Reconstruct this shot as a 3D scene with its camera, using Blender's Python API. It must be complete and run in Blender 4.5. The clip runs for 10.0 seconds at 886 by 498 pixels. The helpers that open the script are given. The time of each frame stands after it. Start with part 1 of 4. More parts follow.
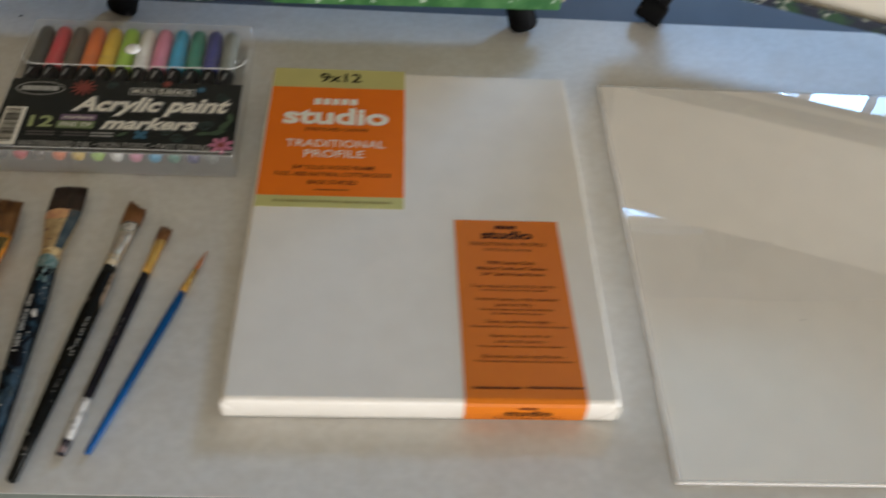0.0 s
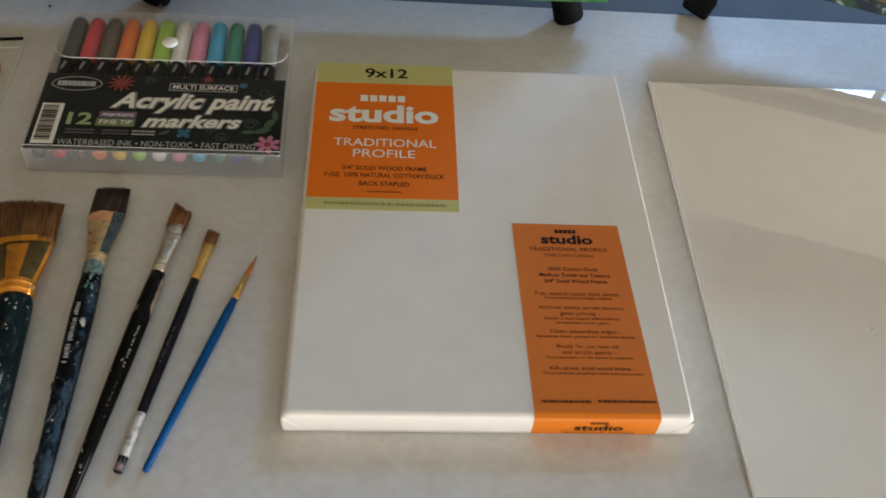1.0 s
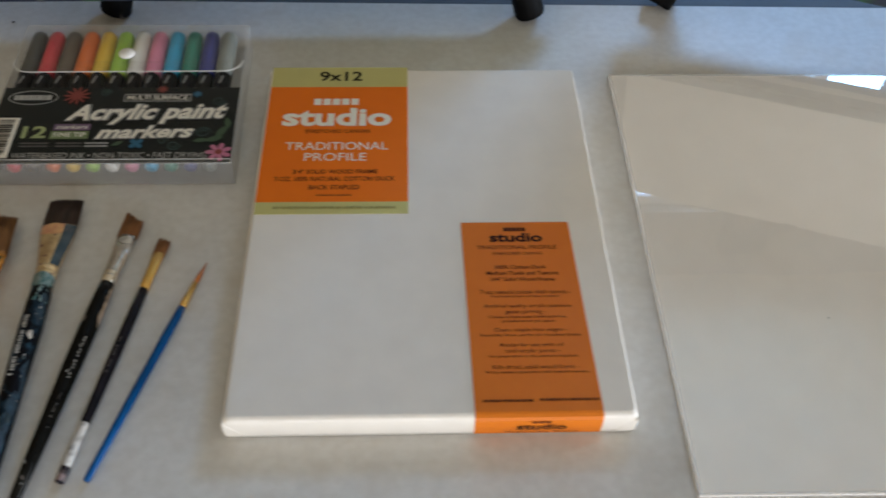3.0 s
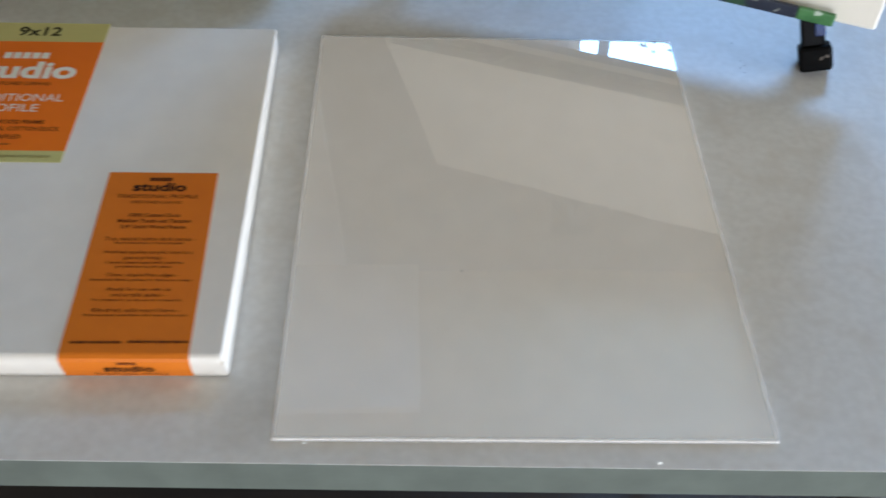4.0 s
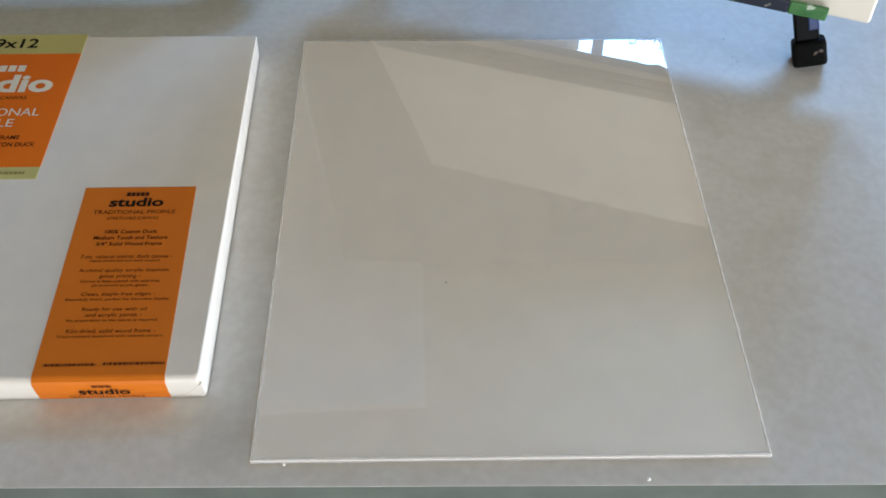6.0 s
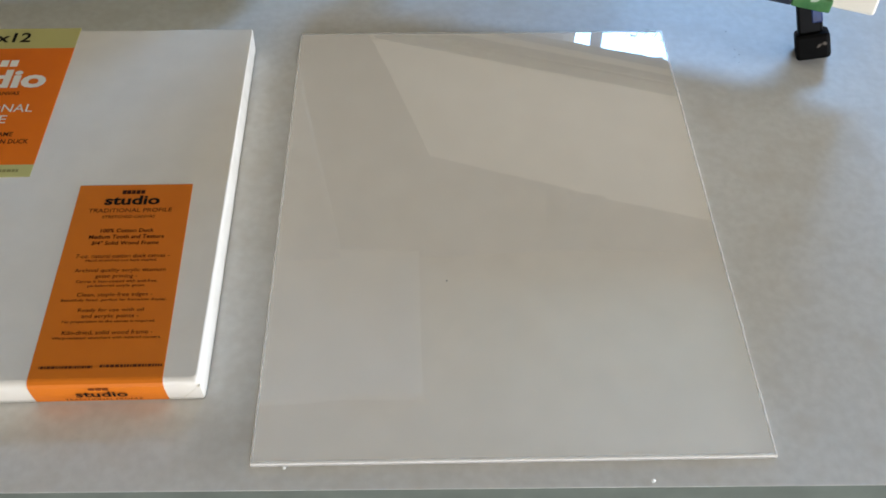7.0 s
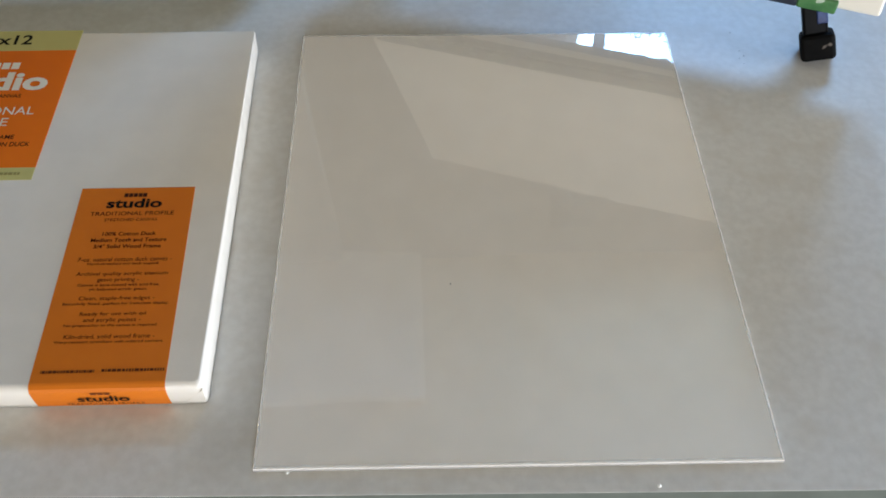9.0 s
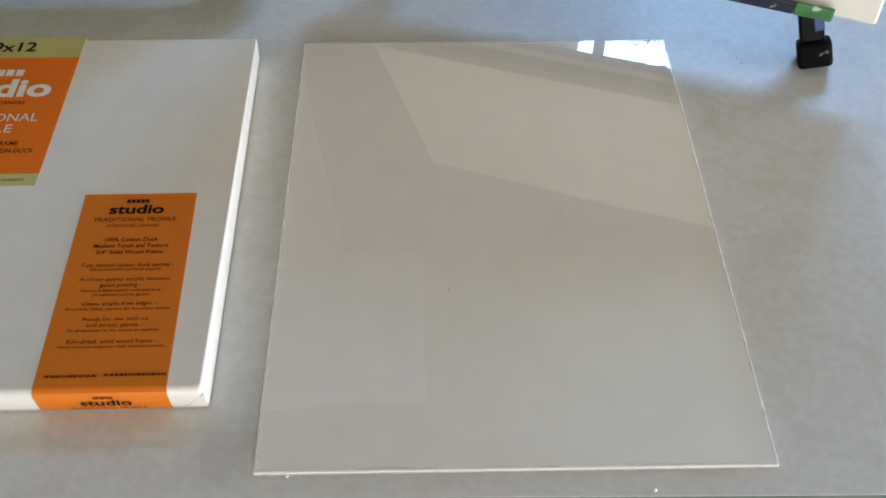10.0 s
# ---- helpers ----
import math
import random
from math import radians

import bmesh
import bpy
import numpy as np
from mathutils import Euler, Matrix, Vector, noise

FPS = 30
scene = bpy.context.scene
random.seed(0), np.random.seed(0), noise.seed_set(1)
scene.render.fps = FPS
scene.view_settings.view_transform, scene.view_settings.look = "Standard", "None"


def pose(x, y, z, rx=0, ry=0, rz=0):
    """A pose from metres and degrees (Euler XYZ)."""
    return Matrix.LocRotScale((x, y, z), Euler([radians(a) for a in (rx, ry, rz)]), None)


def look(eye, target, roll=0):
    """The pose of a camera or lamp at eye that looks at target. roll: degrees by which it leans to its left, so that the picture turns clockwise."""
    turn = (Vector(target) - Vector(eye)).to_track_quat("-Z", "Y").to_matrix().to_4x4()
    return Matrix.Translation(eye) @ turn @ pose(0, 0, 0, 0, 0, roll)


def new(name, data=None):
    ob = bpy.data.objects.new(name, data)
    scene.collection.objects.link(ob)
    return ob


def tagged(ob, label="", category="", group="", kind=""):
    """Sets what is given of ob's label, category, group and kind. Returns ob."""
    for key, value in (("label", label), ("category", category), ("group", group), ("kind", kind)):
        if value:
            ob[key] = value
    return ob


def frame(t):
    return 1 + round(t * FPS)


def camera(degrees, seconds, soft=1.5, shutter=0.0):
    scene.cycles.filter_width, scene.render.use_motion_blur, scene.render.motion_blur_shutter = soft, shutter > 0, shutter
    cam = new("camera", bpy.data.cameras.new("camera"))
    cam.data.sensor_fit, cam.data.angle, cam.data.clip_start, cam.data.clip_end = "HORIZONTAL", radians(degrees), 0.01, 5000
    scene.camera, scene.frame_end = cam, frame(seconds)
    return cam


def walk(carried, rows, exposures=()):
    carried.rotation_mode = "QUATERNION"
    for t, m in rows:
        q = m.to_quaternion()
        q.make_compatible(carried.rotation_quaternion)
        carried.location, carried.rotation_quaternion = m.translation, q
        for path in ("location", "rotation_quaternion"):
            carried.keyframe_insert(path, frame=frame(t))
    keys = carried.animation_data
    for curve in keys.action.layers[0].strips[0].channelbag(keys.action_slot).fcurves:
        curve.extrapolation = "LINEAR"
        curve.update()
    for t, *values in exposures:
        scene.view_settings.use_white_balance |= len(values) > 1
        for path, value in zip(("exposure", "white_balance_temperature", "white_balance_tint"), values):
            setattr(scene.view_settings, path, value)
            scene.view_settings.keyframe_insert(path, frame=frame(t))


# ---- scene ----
cam = camera(50.8, 10.0, soft=1.7, shutter=0.5)
PATH = [
    (0, (0.093, -0.293, 0.478), (0.207, 1.039, -1.009), 4.9),
    (0.2, (0.05, -0.278, 0.463), (0.172, 1.039, -1.036), 4.7),
    (0.5, (0.034, -0.267, 0.468), (0.174, 1.04, -1.039), 4.9),
    (1, (0.05, -0.266, 0.471), (0.185, 1.033, -1.044), 5.8),
    (1.5, (0.061, -0.264, 0.47), (0.191, 1.032, -1.048), 4.9),
    (2, (0.061, -0.265, 0.471), (0.204, 1.033, -1.044), 4.9),
    (2.2, (0.06, -0.263, 0.47), (0.179, 1.036, -1.045), 4.0),
    (3.3, (0.161, -0.269, 0.473), (0.229, 1.03, -1.046), 1.8),
    (3.5, (0.216, -0.28, 0.473), (0.279, 1.021, -1.045), 2.3),
    (3.7, (0.272, -0.289, 0.462), (0.334, 1.021, -1.048), 2.4),
    (3.9, (0.317, -0.296, 0.454), (0.378, 1.019, -1.051), 2.4),
    (4, (0.336, -0.295, 0.455), (0.396, 1.01, -1.059), 2.4),
    (4.5, (0.366, -0.291, 0.455), (0.424, 1.023, -1.053), 1.9),
    (5, (0.358, -0.291, 0.457), (0.404, 1.025, -1.049), 0.9),
    (6.5, (0.352, -0.269, 0.451), (0.39, 1.007, -1.088), 0.5),
    (7, (0.35, -0.267, 0.451), (0.398, 1.003, -1.093), 0.7),
    (7.5, (0.35, -0.267, 0.451), (0.389, 1.002, -1.095), 0.2),
    (8, (0.349, -0.267, 0.452), (0.385, 1.001, -1.094), 0.1),
    (8.5, (0.35, -0.266, 0.449), (0.392, 1.002, -1.097), 0.4),
    (9, (0.349, -0.264, 0.449), (0.393, 1.008, -1.093), 0.5),
    (9.5, (0.351, -0.264, 0.453), (0.395, 1.011, -1.087), 0.5),
    (10, (0.351, -0.266, 0.455), (0.39, 1.01, -1.084), 0.4),
]
walk(cam, [(t, look(eye, target, roll)) for t, eye, target, roll in PATH],
     [(0.0, 0.38, 6960, 11), (1.0, 0.38, 6960, 11), (2.0, 0.40, 6810, 12), (3.5, 0.40, 6420, 10.5), (4.5, 0.40, 6110, 10.5), (5.0, 0.40, 6160, 10.5), (6.5, 0.38, 6600, 10), (10.0, 0.37, 6600, 10)])

# ---- world, light, exposure ----
FLOOR_Z, CEIL_Z = -0.74, 1.68
X0, X1, Y0, Y1 = -1.7, 2.2, -2.3, 1.46      # inner faces of the room
WIN_N = (0.685, 1.36, 0.82, 1.400)            # window in the north wall: x0, x1, z0, z1
WIN_E = (-1.2, 0.6, -0.10, 0.30)          # assumed unseen window in the east wall, shaped to light right-hand sides: y0, y1, z0, z1
WIN_S = (-0.60, 1.70, -0.66, 0.90)            # assumed unseen window in the south wall, for light on front faces

world = bpy.data.worlds.new("sky")
scene.world = world
world.use_nodes = True
wn = world.node_tree.nodes
sky = wn.new("ShaderNodeTexSky")
sky.sky_type, sky.sun_disc = "NISHITA", False
sky.sun_elevation, sky.sun_rotation = radians(38), radians(150)
wn["Background"].inputs["Strength"].default_value = 0.08
world.node_tree.links.new(sky.outputs["Color"], wn["Background"].inputs["Color"])


def window_light(name, m, w, h, power, color):
    lamp = bpy.data.lights.new(name, "AREA")
    lamp.shape, lamp.size, lamp.size_y, lamp.energy, lamp.color = "RECTANGLE", w, h, power, color
    ob = new(name, lamp)
    ob.matrix_world = m
    return ob


window_light("window_light_north", pose((WIN_N[0] + WIN_N[1]) / 2, Y1 + 0.17, (WIN_N[2] + WIN_N[3]) / 2, -90, 0, 0),
             WIN_N[1] - WIN_N[0] - 0.02, WIN_N[3] - WIN_N[2] - 0.02, 28, (0.26, 0.54, 1.0))
# east and south lamps fill assumed windows, tuned to brighten right and front faces
window_light("window_light_east", pose(X1 + 0.17, (WIN_E[0] + WIN_E[1]) / 2, (WIN_E[2] + WIN_E[3]) / 2, 90, 0, 90),
             WIN_E[1] - WIN_E[0] - 0.02, WIN_E[3] - WIN_E[2] - 0.02, 58, (0.79, 0.875, 1.0))
window_light("window_light_south", pose((WIN_S[0] + WIN_S[1]) / 2, Y0 - 0.17, (WIN_S[2] + WIN_S[3]) / 2, 90, 0, 0),
             WIN_S[1] - WIN_S[0] - 0.02, WIN_S[3] - WIN_S[2] - 0.02, 41, (0.87, 0.90, 0.95))


# ---- materials ----
def mat(name, c1, c2=None, scale=20.0, lo=0.35, hi=0.65, rough=0.5, metal=0.0, bump=0.0, bscale=300.0, coat=0.0, coat_rough=0.04,
        c3=None, scale3=150.0, lo3=0.62, hi3=0.72, detail=4.0, alpha=1.0, stretch=(1, 1, 1), bdist=0.001, spec=0.5):
    """A Principled material: c1 mixed with c2 in clouds, c3 in small spots, with fine relief."""
    m = bpy.data.materials.new(name)
    m.use_nodes = True
    n, l = m.node_tree.nodes, m.node_tree.links
    b = n["Principled BSDF"]
    b.inputs["Base Color"].default_value = (*c1, 1)
    b.inputs["Roughness"].default_value, b.inputs["Metallic"].default_value = rough, metal
    b.inputs["Coat Weight"].default_value, b.inputs["Coat Roughness"].default_value = coat, coat_rough
    b.inputs["Alpha"].default_value, b.inputs["Specular IOR Level"].default_value = alpha, spec
    tc, mp = n.new("ShaderNodeTexCoord"), n.new("ShaderNodeMapping")
    mp.inputs["Scale"].default_value = stretch
    l.new(tc.outputs["Object"], mp.inputs["Vector"])

    def clouds(sc, a, z, det):
        t, r = n.new("ShaderNodeTexNoise"), n.new("ShaderNodeMapRange")
        t.inputs["Scale"].default_value, t.inputs["Detail"].default_value = sc, det
        r.inputs["From Min"].default_value, r.inputs["From Max"].default_value = a, z
        l.new(mp.outputs["Vector"], t.inputs["Vector"])
        l.new(t.outputs["Fac"], r.inputs["Value"])
        return r.outputs["Result"]

    def mixed(fac, a, z):
        x = n.new("ShaderNodeMix")
        x.data_type = "RGBA"
        l.new(fac, x.inputs["Factor"])
        if isinstance(a, tuple):
            x.inputs["A"].default_value = (*a, 1)
            x.inputs[6].default_value = (*a, 1)
        else:
            l.new(a, x.inputs[6])
        x.inputs[7].default_value = (*z, 1)
        return x.outputs[2]

    col = None
    if c2:
        col = mixed(clouds(scale, lo, hi, detail), c1, c2)
    if c3:
        col = mixed(clouds(scale3, lo3, hi3, 2.0), col if col else c1, c3)
    if col:
        l.new(col, b.inputs["Base Color"])
    if bump:
        t, bp = n.new("ShaderNodeTexNoise"), n.new("ShaderNodeBump")
        t.inputs["Scale"].default_value = bscale
        bp.inputs["Strength"].default_value, bp.inputs["Distance"].default_value = bump, bdist
        l.new(mp.outputs["Vector"], t.inputs["Vector"])
        l.new(t.outputs["Fac"], bp.inputs["Height"])
        l.new(bp.outputs["Normal"], b.inputs["Normal"])
    return m


def film_mat(name, tint, weight, rough, gloss=(1, 1, 1), bump=0.0, bscale=60.0, base=0.045):
    """Clear plastic sheet: sees through, with some body colour and more gloss at a slant."""
    m = bpy.data.materials.new(name)
    m.use_nodes = True
    n, l = m.node_tree.nodes, m.node_tree.links
    n.remove(n["Principled BSDF"])
    tr, df, gl = n.new("ShaderNodeBsdfTransparent"), n.new("ShaderNodeBsdfDiffuse"), n.new("ShaderNodeBsdfGlossy")
    a, b2, fr = n.new("ShaderNodeMixShader"), n.new("ShaderNodeMixShader"), n.new("ShaderNodeLayerWeight")
    pw, mr = n.new("ShaderNodeMath"), n.new("ShaderNodeMapRange")
    pw.operation, pw.inputs[1].default_value = "POWER", 4.0
    mr.inputs["To Min"].default_value, mr.inputs["To Max"].default_value = base, 0.7
    l.new(fr.outputs["Facing"], pw.inputs[0]); l.new(pw.outputs[0], mr.inputs["Value"])
    df.inputs["Color"].default_value, gl.inputs["Color"].default_value = (*tint, 1), (*gloss, 1)
    gl.inputs["Roughness"].default_value, a.inputs["Fac"].default_value, fr.inputs["Blend"].default_value = rough, weight, 0.5
    l.new(tr.outputs[0], a.inputs[1]); l.new(df.outputs[0], a.inputs[2])
    l.new(mr.outputs[0], b2.inputs["Fac"]); l.new(a.outputs[0], b2.inputs[1]); l.new(gl.outputs[0], b2.inputs[2])
    if bump:
        tc, t, bp = n.new("ShaderNodeTexCoord"), n.new("ShaderNodeTexNoise"), n.new("ShaderNodeBump")
        t.inputs["Scale"].default_value = bscale
        bp.inputs["Strength"].default_value, bp.inputs["Distance"].default_value = bump, 0.001
        l.new(tc.outputs["Object"], t.inputs["Vector"]); l.new(t.outputs["Fac"], bp.inputs["Height"])
        l.new(bp.outputs["Normal"], gl.inputs["Normal"]); l.new(bp.outputs["Normal"], fr.inputs["Normal"])
    l.new(b2.outputs[0], n["Material Output"].inputs["Surface"])
    return m


M_TOP = mat("white_laminate", (0.70, 0.688, 0.663), (0.642, 0.627, 0.598), 170, 0.36, 0.66, 0.40, bump=0.02, bscale=420, spec=0.40,
            c3=(0.595, 0.56, 0.508), scale3=38, lo3=0.50, hi3=0.92, detail=8.0)
M_BAND = mat("grey_green_edge", (0.155, 0.18, 0.155), (0.125, 0.145, 0.125), 30, rough=0.55, bump=0.1)
M_GREYTOP = mat("grey_table", (0.118, 0.135, 0.165), (0.098, 0.112, 0.138), 14, rough=0.6, bump=0.15, bscale=250)
M_METAL = mat("grey_steel", (0.35, 0.35, 0.36), rough=0.4, metal=0.9)
M_WALL = mat("wall_paint", (0.44, 0.335, 0.18), (0.41, 0.315, 0.17), 3, rough=0.9, bump=0.1, bscale=120)
M_WALL2 = mat("taupe_paint", (0.20, 0.165, 0.13), (0.18, 0.15, 0.115), 3, rough=0.9, bump=0.1, bscale=120)
M_CEIL = mat("ceiling_paint", (0.60, 0.50, 0.34), (0.57, 0.475, 0.325), 3, rough=0.95, bump=0.1)
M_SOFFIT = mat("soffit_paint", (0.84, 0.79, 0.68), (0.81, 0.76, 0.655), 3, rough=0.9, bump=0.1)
M_FLOOR = mat("dark_floor", (0.014, 0.011, 0.009), (0.024, 0.018, 0.014), 4, rough=0.5, stretch=(1, 8, 1), bump=0.1)
M_FRAME = mat("window_white", (0.78, 0.78, 0.76), (0.70, 0.70, 0.68), 8, rough=0.4)
M_CANVAS = mat("primed_canvas", (0.82, 0.777, 0.712), (0.785, 0.742, 0.677), 40, rough=0.65, bump=0.25, bscale=1100, bdist=0.0004, coat=0.6, coat_rough=0.12)
M_PANEL = mat("primed_panel", (0.865, 0.818, 0.757), (0.835, 0.788, 0.727), 40, rough=0.7, bump=0.2, bscale=1200, bdist=0.0004)
# dull tone that keeps the unseen canvas from showing in the film's reflection
M_DULLCANVAS = mat("dull_unseen_canvas", (0.25, 0.225, 0.19), (0.20, 0.185, 0.16), 18, rough=0.75, bump=0.3, bscale=300)
M_BOARD = mat("panel_board", (0.40, 0.37, 0.32), (0.33, 0.30, 0.26), 60, rough=0.8)
M_EASELCANVAS = mat("cream_canvas", (0.82, 0.77, 0.68), (0.78, 0.73, 0.64), 25, rough=0.8, bump=0.2, bscale=1200, c3=(0.45, 0.36, 0.25), scale3=60, lo3=0.74, hi3=0.80)
M_FILM = film_mat("shrink_film", (0.9, 0.9, 0.9), 0.02, 0.02, bump=0.03, bscale=25, base=0.105)
M_FILM2 = film_mat("crinkled_film", (0.95, 0.95, 0.95), 0.28, 0.12, bump=0.6, bscale=220)
M_CASE = film_mat("frosted_plastic", (0.80, 0.80, 0.79), 0.12, 0.16, bump=0.15, bscale=150)
M_CASE_EDGE = film_mat("frosted_plastic_edge", (0.85, 0.85, 0.84), 0.10, 0.14)
M_FLAP = film_mat("clear_flap", (0.80, 0.80, 0.74), 0.045, 0.10, base=0.03)
M_SHEET = film_mat("clear_sheet", (0.80, 0.80, 0.78), 0.005, 0.06, bump=0.1, bscale=40, base=0.011)
M_SNAP = mat("snap_plastic", (0.82, 0.82, 0.80), rough=0.25, coat=0.5)
M_ORANGE = mat("orange_print", (0.86, 0.185, 0.008), (0.82, 0.172, 0.007), 30, rough=0.5, coat=0.06, coat_rough=0.2, spec=0.2, bump=0.05)
M_ORANGE2 = mat("orange_print_dull", (0.73, 0.190, 0.011), (0.69, 0.176, 0.010), 30, rough=0.5, coat=0.08, coat_rough=0.2, spec=0.25, bump=0.05)
M_OLIVE = mat("olive_print", (0.56, 0.52, 0.20), (0.53, 0.49, 0.19), 30, rough=0.5, coat=0.12, coat_rough=0.2, spec=0.3)
M_INK = mat("black_ink", (0.006, 0.005, 0.004), rough=0.6, spec=0.15)
M_BROWNINK = mat("brown_ink", (0.050, 0.012, 0.004), rough=0.6, spec=0.15)
M_FADEDINK = mat("faded_brown_ink", (0.19, 0.050, 0.010), rough=0.6, spec=0.15)
M_LABELINK = mat("dark_brown_print", (0.10, 0.026, 0.007), rough=0.6, spec=0.15)
M_OLIVEINK = mat("olive_ink", (0.30, 0.26, 0.08), rough=0.5)
M_WHITEINK = mat("white_ink", (0.86, 0.83, 0.76), rough=0.5)
M_CARD = mat("black_card", (0.010, 0.014, 0.014), (0.016, 0.019, 0.018), 25, rough=0.5, spec=0.10)
M_GREYINK = mat("grey_ink", (0.45, 0.45, 0.44), rough=0.5)
M_DIMINK2 = mat("silver_ink", (0.22, 0.22, 0.22), rough=0.5)
M_DIMINK = mat("dim_ink", (0.10, 0.09, 0.09), rough=0.5)
M_BLACK = mat("black_plastic", (0.003, 0.003, 0.004), (0.006, 0.006, 0.007), 60, spec=0.06, rough=0.28, bump=0.1)
M_RUBBER = mat("black_rubber", (0.003, 0.003, 0.0035), (0.006, 0.006, 0.006), 80, spec=0.06, rough=0.6, bump=0.15, c3=(0.20, 0.17, 0.15), scale3=70, lo3=0.70, hi3=0.74)
M_TRAYPAINT = mat("paint_smeared_wood", (0.008, 0.014, 0.035), (0.015, 0.065, 0.030), 70, 0.52, 0.62, 0.5, bump=0.5, bscale=200, detail=8.0,
                  c3=(0.34, 0.37, 0.33), scale3=170, lo3=0.62, hi3=0.70, stretch=(0.6, 1, 1))
M_TRAYGREEN = mat("green_paint_wood", (0.022, 0.13, 0.032), (0.07, 0.22, 0.07), 60, 0.4, 0.6, 0.5, bump=0.5, bscale=200,
                  c3=(0.5, 0.6, 0.5), scale3=120, lo3=0.66, hi3=0.69)
M_GOLD = mat("brass_ferrule", (0.85, 0.52, 0.14), (0.72, 0.41, 0.10), 90, rough=0.22, metal=0.6, bump=0.05)
M_COPPER = mat("worn_copper_ferrule", (0.92, 0.37, 0.045), (0.76, 0.28, 0.035), 60, rough=0.18, metal=0.5, bump=0.1, c3=(0.22, 0.15, 0.06), scale3=70, lo3=0.5, hi3=0.75)
M_BLUEPAINT = mat("blue_paint", (0.010, 0.045, 0.20), (0.008, 0.025, 0.12), 150, rough=0.35)
# dark reflections and crease shade, painted onto the copper ferrule
M_FERRULESHADE = mat("ferrule_reflection_shade", (0.20, 0.145, 0.055), (0.12, 0.088, 0.035), 110, rough=0.25, metal=0.7, bump=0.1)
M_BLUESTREAK = mat("dark_blue_streak", (0.035, 0.065, 0.09), (0.08, 0.11, 0.13), 150, rough=0.35, metal=0.3)
M_SILVER = mat("nickel_ferrule", (0.78, 0.73, 0.65), (0.55, 0.50, 0.43), 120, rough=0.22, metal=0.85, bump=0.1)
M_COPPER2 = mat("stained_ferrule", (0.66, 0.50, 0.27), (0.50, 0.34, 0.18), 110, 0.4, 0.62, rough=0.3, metal=0.35, bump=0.15, c3=(0.10, 0.0, 0.05), scale3=260, lo3=0.6, hi3=0.72)
M_TEALPAINT = mat("dried_teal_paint", (0.035, 0.13, 0.14), (0.24, 0.32, 0.32), 260, rough=0.6, bump=0.5, bscale=600)
M_DRIEDBLUE = mat("dried_blue_paint", (0.007, 0.032, 0.058), (0.022, 0.078, 0.115), 260, rough=0.5, bump=0.4)
M_DUSTYBLUE = mat("dusty_blue_paint", (0.005, 0.014, 0.020), (0.011, 0.032, 0.042), 260, rough=0.5, bump=0.4)
M_SMEAR = mat("dark_blue_smear", (0.004, 0.014, 0.026), (0.013, 0.042, 0.068), 220, rough=0.5, bump=0.4)
M_HANDLE1 = mat("splattered_teal_handle", (0.004, 0.009, 0.011), (0.008, 0.021, 0.025), 110, 0.4, 0.65, 0.45, spec=0.09, bump=0.25, bscale=500,
                c3=(0.045, 0.072, 0.076), scale3=240, lo3=0.56, hi3=0.78, stretch=(1, 0.4, 1))
M_HANDLE2 = mat("splattered_black_handle", (0.004, 0.004, 0.006), (0.012, 0.03, 0.048), 140, 0.50, 0.66, 0.35, spec=0.09, bump=0.25, bscale=500,
                c3=(0.03, 0.075, 0.115), scale3=240, lo3=0.55, hi3=0.78, stretch=(1, 0.5, 1))
M_HANDLE3 = mat("black_lacquer", (0.003, 0.003, 0.003), (0.006, 0.006, 0.005), 80, spec=0.12, rough=0.22, bump=0.05, c3=(0.35, 0.30, 0.27), scale3=80, lo3=0.73, hi3=0.76)
M_HANDLE4 = mat("dark_lacquer", (0.006, 0.006, 0.009), (0.014, 0.011, 0.017), 80, spec=0.15, rough=0.25)
M_BLUE = mat("blue_lacquer", (0.0008, 0.062, 0.215), (0.0012, 0.085, 0.27), 30, spec=0.14, rough=0.3)
M_WOODCHIP = mat("bare_wood", (0.50, 0.38, 0.28), (0.40, 0.30, 0.22), 200, rough=0.7)
M_TAPE = mat("white_crackled_paint", (0.62, 0.60, 0.57), (0.35, 0.33, 0.31), 180, 0.5, 0.62, 0.6, bump=0.5, bscale=700)
M_TIPPAINT = mat("mottled_pink_tip", (0.25, 0.17, 0.16), (0.05, 0.04, 0.04), 200, 0.45, 0.55, 0.5, bump=0.3)
M_BRISTLE_A = mat("brown_bristle", (0.12, 0.050, 0.016), (0.27, 0.125, 0.040), 500, rough=0.45, stretch=(1, 0.1, 1))
M_BRISTLE_B = mat("dark_bristle", (0.026, 0.015, 0.011), (0.060, 0.034, 0.024), 500, rough=0.45, stretch=(1, 0.1, 1))
M_BRISTLE_C = mat("chestnut_bristle", (0.20, 0.070, 0.018), (0.32, 0.135, 0.04), 500, rough=0.45, stretch=(1, 0.1, 1))
M_BRISTLE_D = mat("orange_bristle", (0.46, 0.13, 0.025), (0.55, 0.19, 0.04), 500, rough=0.4)
M_BAG = film_mat("clear_bag", (0.86, 0.85, 0.80), 0.12, 0.18, bump=0.4, bscale=60)
M_BAGBACK = mat("milky_plastic", (0.72, 0.70, 0.62), (0.66, 0.64, 0.56), 20, rough=0.4)
M_FLECK = mat("white_fleck", (0.85, 0.85, 0.84), rough=0.6)
M_CRUMB = mat("dark_crumb", (0.05, 0.045, 0.04), rough=0.7)


def marker_mat(name, c):
    return mat(name, c, tuple(v * 0.85 for v in c), 60, rough=0.3, coat=0.3)


